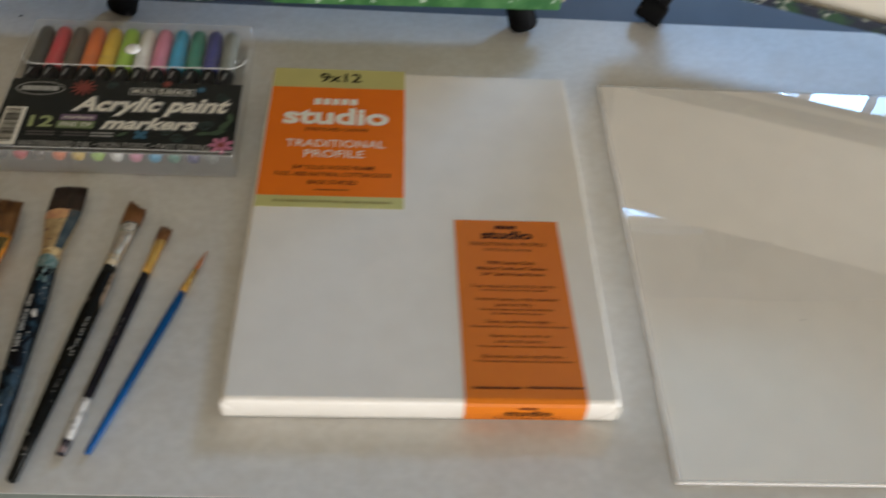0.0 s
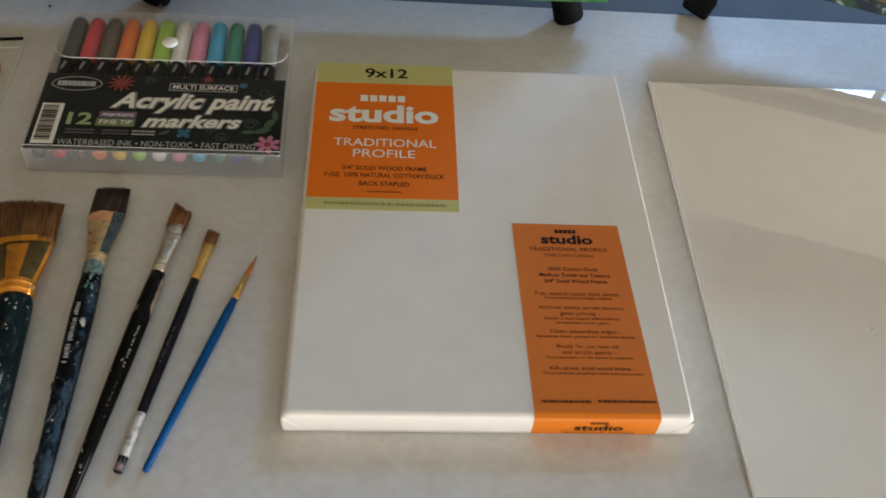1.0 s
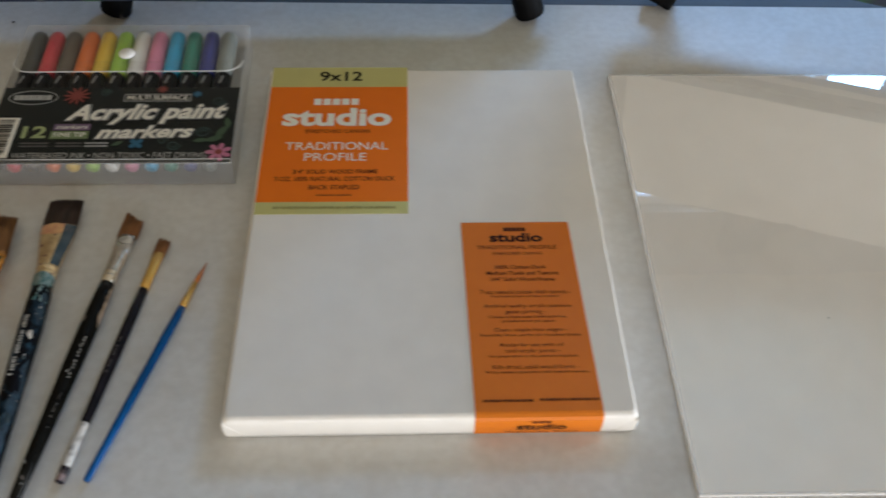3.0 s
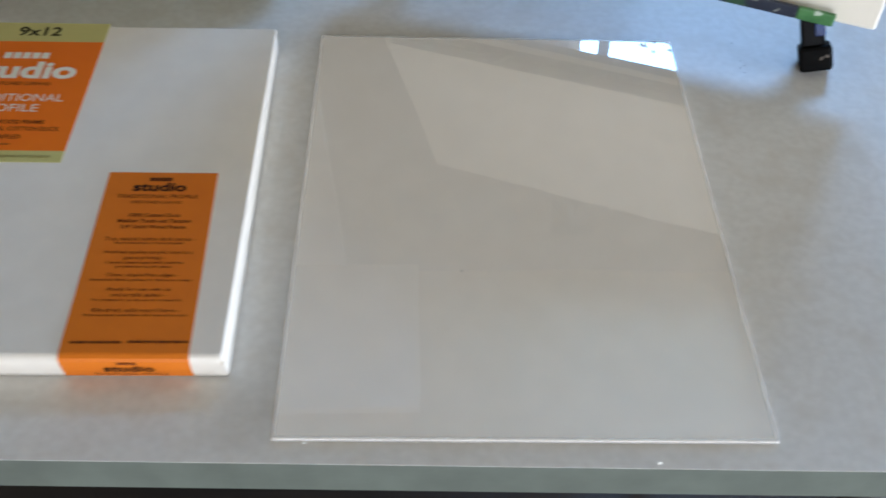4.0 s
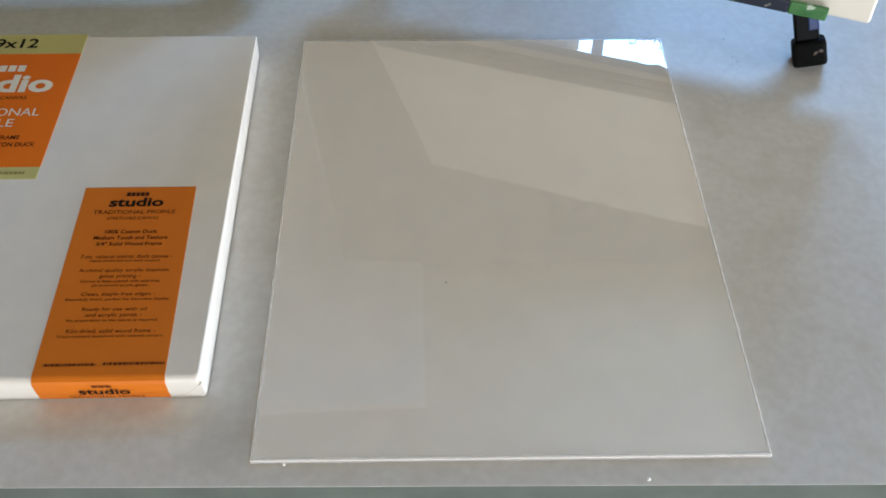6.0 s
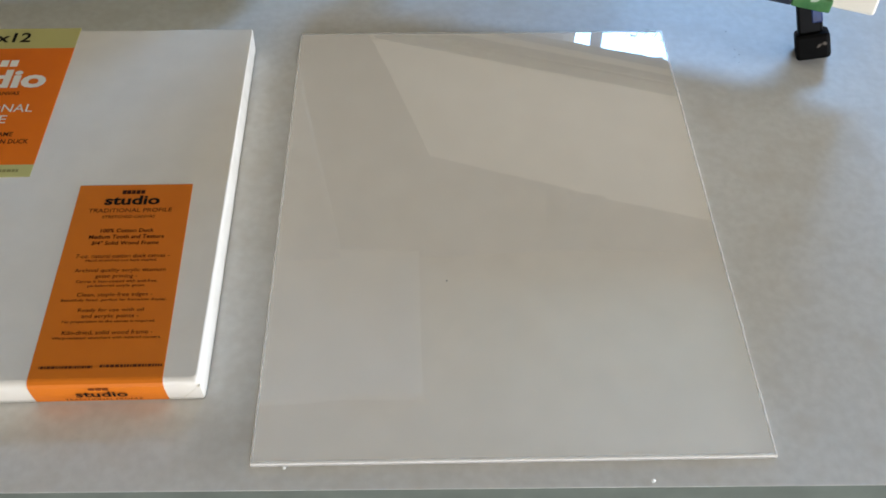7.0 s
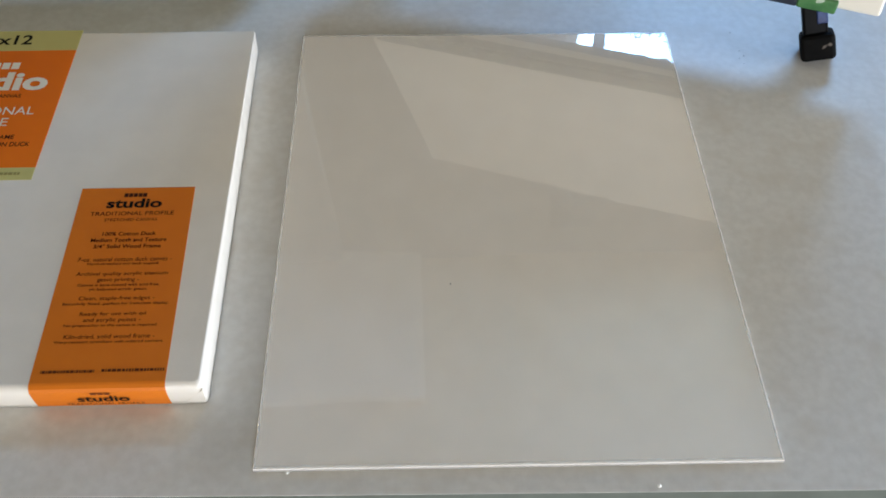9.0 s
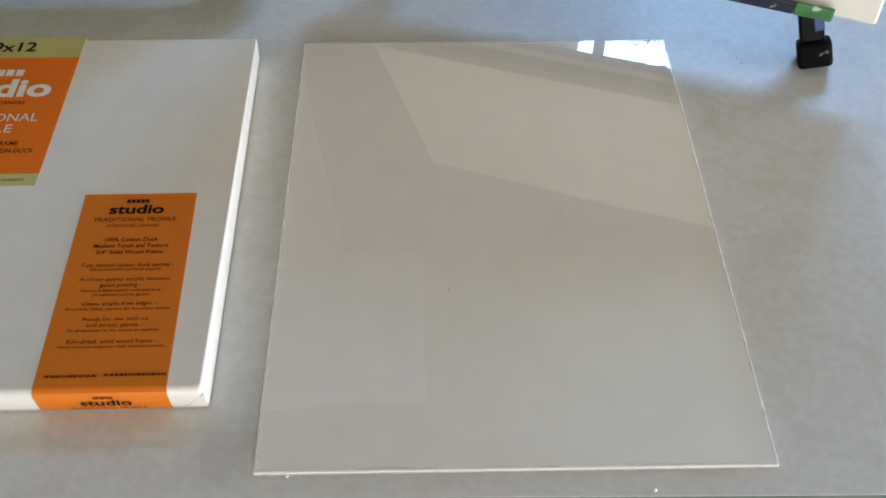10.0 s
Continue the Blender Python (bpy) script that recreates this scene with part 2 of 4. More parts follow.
# ---- mesh helpers ----
def whole(ob):
    """The pose of a thing or part, worked out along its parents."""
    m = ob.matrix_basis.copy()
    while ob.parent:
        ob = ob.parent
        m = ob.matrix_basis @ m
    return m


def thing(name, at, label, category, group="", kind=""):
    ob = new(name)
    ob.empty_display_size = 0.02
    ob.matrix_basis = at if isinstance(at, Matrix) else Matrix.Translation(at)
    return tagged(ob, label, category, group, kind)


LEAN = [Matrix.Identity(4)]


def part(name, bm, material, parent=None, label="", smooth=False):
    """Links a bmesh, given in world metres, as one mesh object under a thing or a part."""
    me = bpy.data.meshes.new(name)
    if parent:
        bm.transform(whole(parent).inverted() @ LEAN[0])
    bm.normal_update()
    bm.to_mesh(me)
    bm.free()
    me.materials.append(material)
    if smooth:
        for p in me.polygons:
            p.use_smooth = True
    ob = new(name, me)
    if parent:
        ob.parent = parent
    return tagged(ob, label)


def box(x0, x1, y0, y1, z0, z1, bevel=0.0, seg=2, m=None):
    bm = bmesh.new()
    bmesh.ops.create_cube(bm, size=1)
    bmesh.ops.transform(bm, matrix=Matrix.Translation(((x0 + x1) / 2, (y0 + y1) / 2, (z0 + z1) / 2)) @ Matrix.Diagonal((x1 - x0, y1 - y0, z1 - z0, 1)), verts=bm.verts)
    if bevel:
        bmesh.ops.bevel(bm, geom=bm.edges[:], offset=bevel, segments=seg, profile=0.5, affect="EDGES")
    if m:
        bm.transform(m)
    return bm


def merge(*bms):
    out = bmesh.new()
    for b in bms:
        me = bpy.data.meshes.new("joined")
        b.to_mesh(me)
        b.free()
        out.from_mesh(me)
        bpy.data.meshes.remove(me)
    return out


def plate(points, z0, z1, m=None, bevel=0.0):
    """A flat plate of a 2D outline (counter-clockwise) between two heights."""
    bm = bmesh.new()
    lo = [bm.verts.new((x, y, z0)) for x, y in points]
    hi = [bm.verts.new((x, y, z1)) for x, y in points]
    bm.faces.new(hi)
    bm.faces.new(lo[::-1])
    n = len(points)
    for i in range(n):
        bm.faces.new((lo[i], lo[(i + 1) % n], hi[(i + 1) % n], hi[i]))
    if bevel:
        top = [e for e in bm.edges if all(v.co.z > z1 - 1e-6 for v in e.verts)]
        bmesh.ops.bevel(bm, geom=top, offset=bevel, segments=3, profile=0.5, affect="EDGES")
    if m:
        bm.transform(m)
    return bm


def skin(points, z):
    """A thin clear sheet of a 2D outline: one skin, so that light passes it once."""
    bm = bmesh.new()
    bm.faces.new([bm.verts.new((x, y, z)) for x, y in points])
    bmesh.ops.recalc_face_normals(bm, faces=bm.faces[:])
    return bm


def rounded(x0, x1, y0, y1, r, n=8):
    pts = []
    for cx, cy, a0 in ((x1 - r, y0 + r, -90), (x1 - r, y1 - r, 0), (x0 + r, y1 - r, 90), (x0 + r, y0 + r, 180)):
        for i in range(n + 1):
            a = radians(a0 + 90 * i / n)
            pts.append((cx + r * math.cos(a), cy + r * math.sin(a)))
    return pts


def loft(rings, m=None, closed=True, n=20):
    """Elliptical cross-sections along y: rings of (y, half width, half height, x, z)."""
    bm = bmesh.new()
    rows = []
    for y, a, b, x, z in rings:
        rows.append([bm.verts.new((x + a * math.cos(2 * math.pi * i / n), y, z + b * math.sin(2 * math.pi * i / n))) for i in range(n)])
    for p, q in zip(rows, rows[1:]):
        for i in range(n):
            bm.faces.new((p[i], p[(i + 1) % n], q[(i + 1) % n], q[i]))
    if closed:
        bm.faces.new(rows[0][::-1])
        bm.faces.new(rows[-1])
    bmesh.ops.recalc_face_normals(bm, faces=bm.faces[:])
    if m:
        bm.transform(m)
    return bm


def bar_between(a, b, w, d=None, round_n=0, side=None):
    """A bar from a to b: square with bevelled edges, or round."""
    a, b = Vector(a), Vector(b)
    m = Matrix.Translation((a + b) / 2) @ (b - a).to_track_quat("Z", "Y").to_matrix().to_4x4()
    h = (b - a).length / 2
    if side:
        az = (b - a).normalized()
        ay = az.cross(Vector(side)).normalized()
        ax = ay.cross(az)
        m = Matrix.Translation((a + b) / 2) @ Matrix((ax, ay, az)).transposed().to_4x4()
    if round_n:
        bm = bmesh.new()
        bmesh.ops.create_cone(bm, cap_ends=True, segments=round_n, radius1=w / 2, radius2=(d or w) / 2, depth=2 * h)
        bm.transform(m)
        return bm
    return box(-w / 2, w / 2, -(d or w) / 2, (d or w) / 2, -h, h, min(w, d or w) * 0.12, 2, m)


def lettering(body, parent, material, m, width=None, height=None, bold=0.0, shear=0.0, label=""):
    """Raised-by-a-hair lettering, centred at the pose m: height is the capitals' height in metres, width the full line's."""
    cu = bpy.data.curves.new("lettering", "FONT")
    cu.body, cu.align_x, cu.align_y, cu.offset, cu.shear, cu.resolution_u = body, "CENTER", "CENTER", bold, shear, 3
    tmp = new("lettering", cu)
    bpy.context.view_layer.update()
    me = bpy.data.meshes.new_from_object(tmp)
    bpy.data.objects.remove(tmp)
    bpy.data.curves.remove(cu)
    bm = bmesh.new()
    bm.from_mesh(me)
    bpy.data.meshes.remove(me)
    xs, ys = [v.co.x for v in bm.verts], [v.co.y for v in bm.verts]
    cx, cy, w, h = (max(xs) + min(xs)) / 2, (max(ys) + min(ys)) / 2, max(xs) - min(xs), max(ys) - min(ys)
    sx = width / w if width else height / h
    sy = height / h if height else sx
    bm.transform(m @ Matrix.Diagonal((sx, sy, 1, 1)) @ Matrix.Translation((-cx, -cy, 0)))
    return part("lettering", bm, material, parent, label)


def bars(parent, material, m, width, height, n=1, gap=0.25):
    """Unreadable or withheld writing: a row of plain bars."""
    rng = random.Random(n * 31 + round(width * 1e5))
    sizes = [1 + (2.2 * rng.random() if n > 5 else 0) for i in range(n)]
    out, x, unit = [], -width / 2, width / sum(sizes)
    for w in sizes:
        out.append(box(x, x + unit * (w - (gap * (1.1 if n > 5 else 1.7) if n > 1 else 0)), -height / 2, height / 2, 0, 0.00012, m=m))
        x += unit * w
    return part("print_bar", merge(*out), material, parent)


# ---- the room ----
def wall_with_hole(name, along_x, at, thick, a0, a1, hole, label, paint=None):
    """A wall of four blocks round an opening (or one block); thick is its signed thickness."""
    c0, c1 = sorted((at, at + thick))
    spans = [(a0, a1, FLOOR_Z, CEIL_Z)]
    if hole:
        h0, h1, v0, v1 = hole
        spans = [(a0, h0, FLOOR_Z, CEIL_Z), (h1, a1, FLOOR_Z, CEIL_Z), (h0, h1, FLOOR_Z, v0), (h0, h1, v1, CEIL_Z)]
    bms = [box(p, q, c0, c1, r, s) if along_x else box(c0, c1, p, q, r, s) for p, q, r, s in spans]
    return tagged(part(name, merge(*bms), paint or M_WALL), label, "wall", kind="structure")


wall_with_hole("wall_north", True, Y1, 0.14, X0 - 0.14, X1 + 0.14, WIN_N, "taupe painted wall with a window behind the easels", M_WALL2)
wall_with_hole("wall_south", True, Y0, -0.14, X0 - 0.14, X1 + 0.14, WIN_S, "beige painted wall with an assumed wide window, out of view")
wall_with_hole("wall_east", False, X1, 0.14, Y0, Y1, WIN_E, "beige painted wall with an assumed wide window, out of view")
wall_with_hole("wall_west", False, X0, -0.14, Y0, Y1, None, "plain beige painted wall")
tagged(part("floor", box(X0 - 0.14, X1 + 0.14, Y0 - 0.14, Y1 + 0.14, FLOOR_Z - 0.1, FLOOR_Z), M_FLOOR), "dark brown floor below the tables", "floor", kind="structure")
tagged(part("ceiling", box(X0 - 0.14, X1 + 0.14, Y0 - 0.14, Y1 + 0.14, CEIL_Z, CEIL_Z + 0.1), M_CEIL), "plain off-white ceiling", "ceiling", kind="structure")
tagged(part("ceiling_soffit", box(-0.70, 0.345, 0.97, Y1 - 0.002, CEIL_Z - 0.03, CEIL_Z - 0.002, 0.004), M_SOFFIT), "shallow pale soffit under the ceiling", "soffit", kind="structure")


def window(name, win, at, thick, mullions, along_x):
    """A window frame in an opening: win is (start, end, sill, head) along the wall."""
    a0, a1, z0, z1 = win
    c0, c1 = at, at + thick

    def piece(p, q, r, t):
        return box(p, q, c0, c1, r, t, 0.004) if along_x else box(c0, c1, p, q, r, t, 0.004)
    mid = ((a0 + a1) / 2, (c0 + c1) / 2) if along_x else ((c0 + c1) / 2, (a0 + a1) / 2)
    w = thing(name, (*mid, z0), "white framed window letting in daylight", "window", kind="structure")
    for p in ((a0, a0 + 0.035, z0, z1), (a1 - 0.035, a1, z0, z1), (a0 + 0.035, a1 - 0.035, z0, z0 + 0.035), (a0 + 0.035, a1 - 0.035, z1 - 0.035, z1)):
        part("window_frame", piece(*p), M_FRAME, w)
    for a in mullions:
        part("mullion", piece(a - 0.018, a + 0.018, z0 + 0.035, z1 - 0.035), M_FRAME, w)


window("window_1", WIN_N, Y1 + 0.03, 0.06, (1.10,), True)
window("window_3", WIN_S, Y0 - 0.09, 0.06, (0.55,), True)
window("window_2", WIN_E, X1 + 0.03, 0.06, (-0.30,), False)

# ---- tables ----
R_TABLE = pose(0.33, 0.178, 0, 0, 0, -0.85)
TAB = thing("work_table", pose(0.15, 0.178, FLOOR_Z), "narrow white laminate work table with rounded corners and a grey-green edge", "table")
part("tabletop", plate(rounded(-0.785, 0.437, -0.2340, 0.2355, 0.108, 10), -0.0005, 0.0, R_TABLE), M_TOP, TAB, "off-white mottled laminate top, lightly stained")
part("edge_band", plate(rounded(-0.7845, 0.4365, -0.2335, 0.235, 0.1075, 10), -0.031, -0.0005, R_TABLE), M_BAND, TAB, "grey-green edge band")
for lx in (-0.68, 0.33):
    for ly in (-0.17, 0.17):
        part("leg", bar_between(R_TABLE @ Vector((lx, ly, FLOOR_Z)), R_TABLE @ Vector((lx, ly, -0.031)), 0.028, round_n=16), M_METAL, TAB)
SIDE = thing("side_table", pose(0.0, 0.62, FLOOR_Z), "grey side table standing against the white table", "table")
part("tabletop", plate(rounded(-0.78, 0.32, 0.243, 0.62, 0.012, 4), -0.030, -0.006, R_TABLE, 0.003), M_GREYTOP, SIDE)
for lx in (-0.72, 0.26):
    for ly in (0.30, 0.57):
        part("leg", bar_between(R_TABLE @ Vector((lx, ly, FLOOR_Z)), R_TABLE @ Vector((lx, ly, -0.030)), 0.03), M_METAL, SIDE)

# ---- stretched canvas, 9 by 12 inches ----
CW, CH, CT = 0.2286, 0.3048, 0.0195


def flat(x, y, z, turn=0.0):
    return pose(x, y, z, 0, 0, turn)


def stretched_canvas():
    c = thing("stretched_canvas", (CW / 2, CH / 2, 0), "white stretched canvas in shrink wrap with orange paper labels", "canvas")
    # cloth pulled over the bars: soft top edge, sides that bulge a little towards the table
    prof = ((0.0003, 0.0030, 0.0002), (0.0040, 0.0034, 0.0008), (0.0085, 0.0035, 0.0012), (0.0130, 0.0031, 0.0013), (0.0159, 0.0024, 0.0012),
            (0.0181, 0.0013, 0.0003), (0.0191, 0.0003, -0.0010), (0.0195, -0.0012, -0.0024))
    bm, rows = bmesh.new(), []
    for z, ox, oy in prof:
        ring = rounded(-ox, CW + ox * 0.55, -oy, CH - 0.0012 + oy, 0.0028, 5)
        if not rows:
            steps = [(p, max(1, round(math.dist(p, q) / 0.004))) for p, q in zip(ring, ring[1:] + ring[:1])]
        line = []
        for k, (p, q) in enumerate(zip(ring, ring[1:] + ring[:1])):
            n = steps[k][1]
            line += [(p[0] + (q[0] - p[0]) * i / n, p[1] + (q[1] - p[1]) * i / n) for i in range(n)]
        side = math.sin(math.pi * min(z / 0.0195, 1))
        line = [(x - max(ox, 0) * 0.7 * y / CH * (1 if x > CW - 0.001 else 0), y) for x, y in line]
        rows.append([bm.verts.new((x + 0.0005 * side * noise.noise((x * 90, y * 90, z * 120)), y + 0.0005 * side * noise.noise((x * 90 + 7, y * 90, z * 120)), z)) for x, y in line])
    for p, q in zip(rows, rows[1:]):
        for k in range(len(p)):
            bm.faces.new((p[k], p[(k + 1) % len(p)], q[(k + 1) % len(p)], q[k]))
    bm.faces.new(rows[-1]), bm.faces.new(rows[0][::-1])
    cloth = part("canvas_body", bm, M_CANVAS, c, smooth=True)
    for face in cloth.data.polygons:
        face.use_smooth = face.area < 0.001
    # folded cloth at the corners
    for x, y, sx, sy in ((-0.0026, -0.0014, 1, 1), (CW + 0.0026, -0.0014, -1, 1), (CW - 0.0004, CH - 0.0026, -1, -1), (-0.0012, CH - 0.0026, 1, -1)):
        f = bmesh.new()
        pts = [(x + sx * 0.001, y - sy * 0.0003, CT - 0.003), (x + sx * 0.012, y + sy * 0.0003, 0.0034), (x + sx * 0.0014, y + sy * 0.0003, 0.0034)]
        back = [(px, py + sy * 0.0014, pz) for px, py, pz in pts]
        a, b = [f.verts.new(p) for p in pts], [f.verts.new(p) for p in back]
        f.faces.new(a), f.faces.new(b[::-1])
        for i in range(3):
            f.faces.new((a[i], b[i], b[(i + 1) % 3], a[(i + 1) % 3]))
        bmesh.ops.recalc_face_normals(f, faces=f.faces[:])
        part("corner_fold", f, M_CANVAS, c)
    z = CT + 0.0003
    la = part("front_label", box(0.0004, 0.1020, 0.1640, 0.2822, CT - 0.0004, z), M_ORANGE, c, "bright orange printed size label")
    part("label_band", box(0.0004, 0.1020, 0.2822, 0.3052, CT - 0.0004, z), M_OLIVE, la, "olive band")
    part("label_band", box(0.0004, 0.1020, 0.1532, 0.1640, CT - 0.0004, z), M_OLIVE, la, "olive band")
    t = z + 0.00015
    lettering("9x12", la, M_INK, flat(0.0520, 0.2945, t), 0.032, 0.0112, 0.02)
    bars(la, M_WHITEINK, flat(0.0505, 0.2652, t), 0.034, 0.0068, 5, 0.13)
    lettering("studio", la, M_WHITEINK, flat(0.0510, 0.2485, t), 0.0785, 0.0195, 0.035)
    lettering("STRETCHED CANVAS", la, M_BROWNINK, flat(0.0520, 0.2332, t), 0.046, 0.0036, 0.01)
    lettering("TRADITIONAL", la, M_WHITEINK, flat(0.0520, 0.2180, t), 0.072, 0.0078)
    lettering("PROFILE", la, M_WHITEINK, flat(0.0515, 0.2070, t), 0.043, 0.0078)
    lettering("3/4\" SOLID WOOD FRAME", la, M_BROWNINK, flat(0.0520, 0.1925, t), 0.058, 0.0042, 0.012)
    lettering("7-OZ. 100% NATURAL COTTON DUCK", la, M_BROWNINK, flat(0.0520, 0.1855, t), 0.082, 0.0042, 0.012)
    lettering("BACK STAPLED", la, M_BROWNINK, flat(0.0520, 0.1775, t), 0.034, 0.0042, 0.012)
    bars(la, M_FADEDINK, flat(0.0520, 0.1700, t), 0.024, 0.0010, 14, 0.4)
    bars(la, M_OLIVEINK, flat(0.0330, 0.1587, t), 0.041, 0.0022, 18, 0.5)
    bars(la, M_OLIVEINK, flat(0.0740, 0.1585, t), 0.040, 0.0022, 17, 0.5)

    # the long label that runs over the near edge
    prof = [(0.1445, 0.0), (0.0024, 0.0), (0.0010, -0.0004), (-0.0004, -0.0014), (-0.0013, -0.0036), (-0.0012, -0.0110), (-0.0004, -0.0185)]
    f = bmesh.new()
    rows = []
    for y, dz in prof:
        k = min(max((0.1445 - y) / 0.1445, 0), 1)
        xl, xr = 0.1362 + 0.0022 * k, 0.2066 + 0.0040 * k
        o = 0.0003 if dz < -0.001 else 0.0
        inner = 0.0008
        rows.append([f.verts.new(p) for p in ((xl, y - o, z + dz), (xr, y - o, z + dz), (xr, y - o + (inner if dz < -0.001 else 0), z + dz - (0.0006 if dz > -0.001 else 0)), (xl, y - o + (inner if dz < -0.001 else 0), z + dz - (0.0006 if dz > -0.001 else 0)))])
    for p, q in zip(rows, rows[1:]):
        for k in range(4):
            f.faces.new((p[k], q[k], q[(k + 1) % 4], p[(k + 1) % 4]))
    f.faces.new(rows[0]), f.faces.new(rows[-1][::-1])
    bmesh.ops.recalc_face_normals(f, faces=f.faces[:])
    lb = part("side_label", f, M_ORANGE2, c, "dull orange information label folded over the edge")
    t = z + 0.0002
    bars(lb, M_BROWNINK, flat(0.1710, 0.1380, t), 0.0145, 0.0030, 5, 0.1)
    lettering("studio", lb, M_INK, flat(0.1712, 0.1312, t), 0.034, 0.0078, 0.03)
    lines = [("TRADITIONAL PROFILE", 0.1712, 0.1228, 0.051, 0.0032, 0.0), ("STRETCHED CANVAS", 0.1712, 0.1176, 0.032, 0.0023, 0.0),
             ("100% Cotton Duck", 0.1725, 0.1064, 0.032, 0.0030, 0.012), ("Medium Tooth and Texture", 0.1730, 0.1015, 0.045, 0.0030, 0.012),
             ("3/4\" Solid Wood Frame", 0.1730, 0.0966, 0.040, 0.0030, 0.012), ("7-oz. natural cotton duck canvas -", 0.1735, 0.0866, 0.055, 0.0030, 0.0),
             ("Archival quality acrylic titanium", 0.1740, 0.0755, 0.053, 0.0034, 0.0), ("gesso priming -", 0.1725, 0.0710, 0.024, 0.0034, 0.0),
             ("Clean, staple-free edges -", 0.1742, 0.0577, 0.043, 0.0034, 0.0), ("Ready for use with oil", 0.1742, 0.0468, 0.037, 0.0032, 0.0),
             ("and acrylic paints -", 0.1745, 0.0426, 0.032, 0.0034, 0.0), ("Kiln-dried, solid wood frame -", 0.1752, 0.0316, 0.050, 0.0032, 0.0)]
    for body, x, y, w, h, bold in lines:
        lettering(body, lb, M_BROWNINK, flat(x, y, t), w, h, bold)
    for body, x, y, w in (("Hand-stretched and back stapled.", 0.1733, 0.0830, 0.042), ("Canvas is base-coated with acid-free,", 0.1735, 0.0675, 0.047), ("ph-balanced acrylic gesso.", 0.1740, 0.0642, 0.033),
                          ("Beautifully fitted...perfect for frameless display.", 0.1745, 0.0540, 0.060), ("No preparation to the canvas is required.", 0.1745, 0.0390, 0.052),
                          ("Warp-resistant stretchers with mitered corners.", 0.1755, 0.0280, 0.060)):
        lettering(body, lb, M_LABELINK, flat(x, y, t), w, 0.0023, 0.008)
    bars(lb, M_LABELINK, flat(0.1575, 0.0092, t), 0.029, 0.0016, 19, 0.5)
    bars(lb, M_LABELINK, flat(0.1925, 0.0096, t), 0.034, 0.0016, 18, 0.5)
    up = lambda x, zz: pose(x, -0.0022, zz, 90, 0, 0)
    bars(lb, M_FADEDINK, up(0.1760, 0.0152), 0.011, 0.0017, 3, 0.08)
    lettering("studio", lb, M_INK, up(0.1762, 0.0102), 0.028, 0.0052, 0.02)
    lettering("TRADITIONAL PROFILE", lb, M_BROWNINK, up(0.1764, 0.0052), 0.042, 0.0020)
    return c


stretched_canvas()


# ---- canvas panel in shrink film, 11 by 14 inches ----
def canvas_panel():
    m = pose(0.3988, 0.1365, 0, 0, 0, -0.35)
    w, h = 0.1385, 0.1790
    p = thing("canvas_panel", m, "large plain white canvas panel sealed in glossy shrink film", "canvas panel")
    part("board", box(-w, w, -h, h, 0.0004, 0.0021, 0.0003, 1, m), M_BOARD, p, "grey-brown board core")
    part("canvas_face", box(-w - 0.0004, w + 0.0004, -h - 0.0004, h + 0.0004, 0.0020, 0.0030, 0.0004, 2, m), M_PANEL, p)
    # the tight film over the face, hardly uneven, lifting at the far right corner
    bm, rows, n = bmesh.new(), [], 130
    for j in range(n + 1):
        row = []
        for i in range(n + 1):
            x, y = -w + 2 * w * i / n, -h + 2 * h * j / n
            d = math.hypot(x - w, (y - h))
            near = max(0, 1 - d / 0.035)
            zz = 0.0034 + 0.00008 * noise.noise((x * 14, y * 14, 0)) + near * 0.0007 * noise.noise((x * 190, y * 190, 3))
            row.append(bm.verts.new((x, y, zz)))
        rows.append(row)
    for j in range(n):
        for i in range(n):
            bm.faces.new((rows[j][i], rows[j][i + 1], rows[j + 1][i + 1], rows[j + 1][i]))
    bm.transform(m)
    film = part("film", bm, M_FILM, p, "clear glossy film", True)
    film.visible_shadow = False

    # sealed seams of the film along the edges, wavy and crinkled
    def seam(a, b, width, seed, lift=0.0008):
        rng, f, out = random.Random(seed), bmesh.new(), []
        a, b = Vector(a), Vector(b)
        side = Vector(((b - a).y, -(b - a).x)).normalized()
        steps = int((b - a).length / 0.0025)
        for i in range(steps + 1):
            q = a.lerp(b, i / steps)
            wv = width * (0.55 + 0.45 * noise.noise((i * 0.13, seed, 0)) + (0.9 if rng.random() > 0.97 else 0.0))
            row = []
            for k, zz in enumerate((0.0036, 0.0036 + lift * 0.4, 0.0026, 0.0012)):
                o = (-0.0012, -0.0001, 0.0006, 0.0006 + max(wv, 0.0002))[k]
                row.append(f.verts.new((q.x + side.x * o, q.y + side.y * o, zz + 0.0003 * noise.noise((i * 0.4, k, seed)))))
            out.append(row)
        for r, s in zip(out, out[1:]):
            for k in range(3):
                f.faces.new((r[k], r[k + 1], s[k + 1], s[k]))
        f.transform(m)
        return part("film_seam", f, M_FILM2, p, "wavy heat-sealed seam", True)

    seam((-w, -h), (w, -h), 0.0003, 1, 0.0003)
    seam((w, -h), (w, h), 0.0012, 2)
    seam((w, h), (-w, h), 0.0010, 3)
    seam((-w, h), (-w, -h), 0.0004, 4)
    # puckers by the far right corner
    rng = random.Random(9)
    for i in range(14):
        x, y = w - 0.004 - 0.034 * rng.random(), h - 0.0012 - 0.005 * rng.random()
        part("film_pucker", box(-0.0004, 0.0004, -0.0028 * (0.4 + rng.random()), 0.0028, 0.0033, 0.0041, 0.0003, 2, m @ pose(x, y, 0, 0, 0, rng.uniform(-35, -5))), M_FILM2, p)
    return p


canvas_panel()


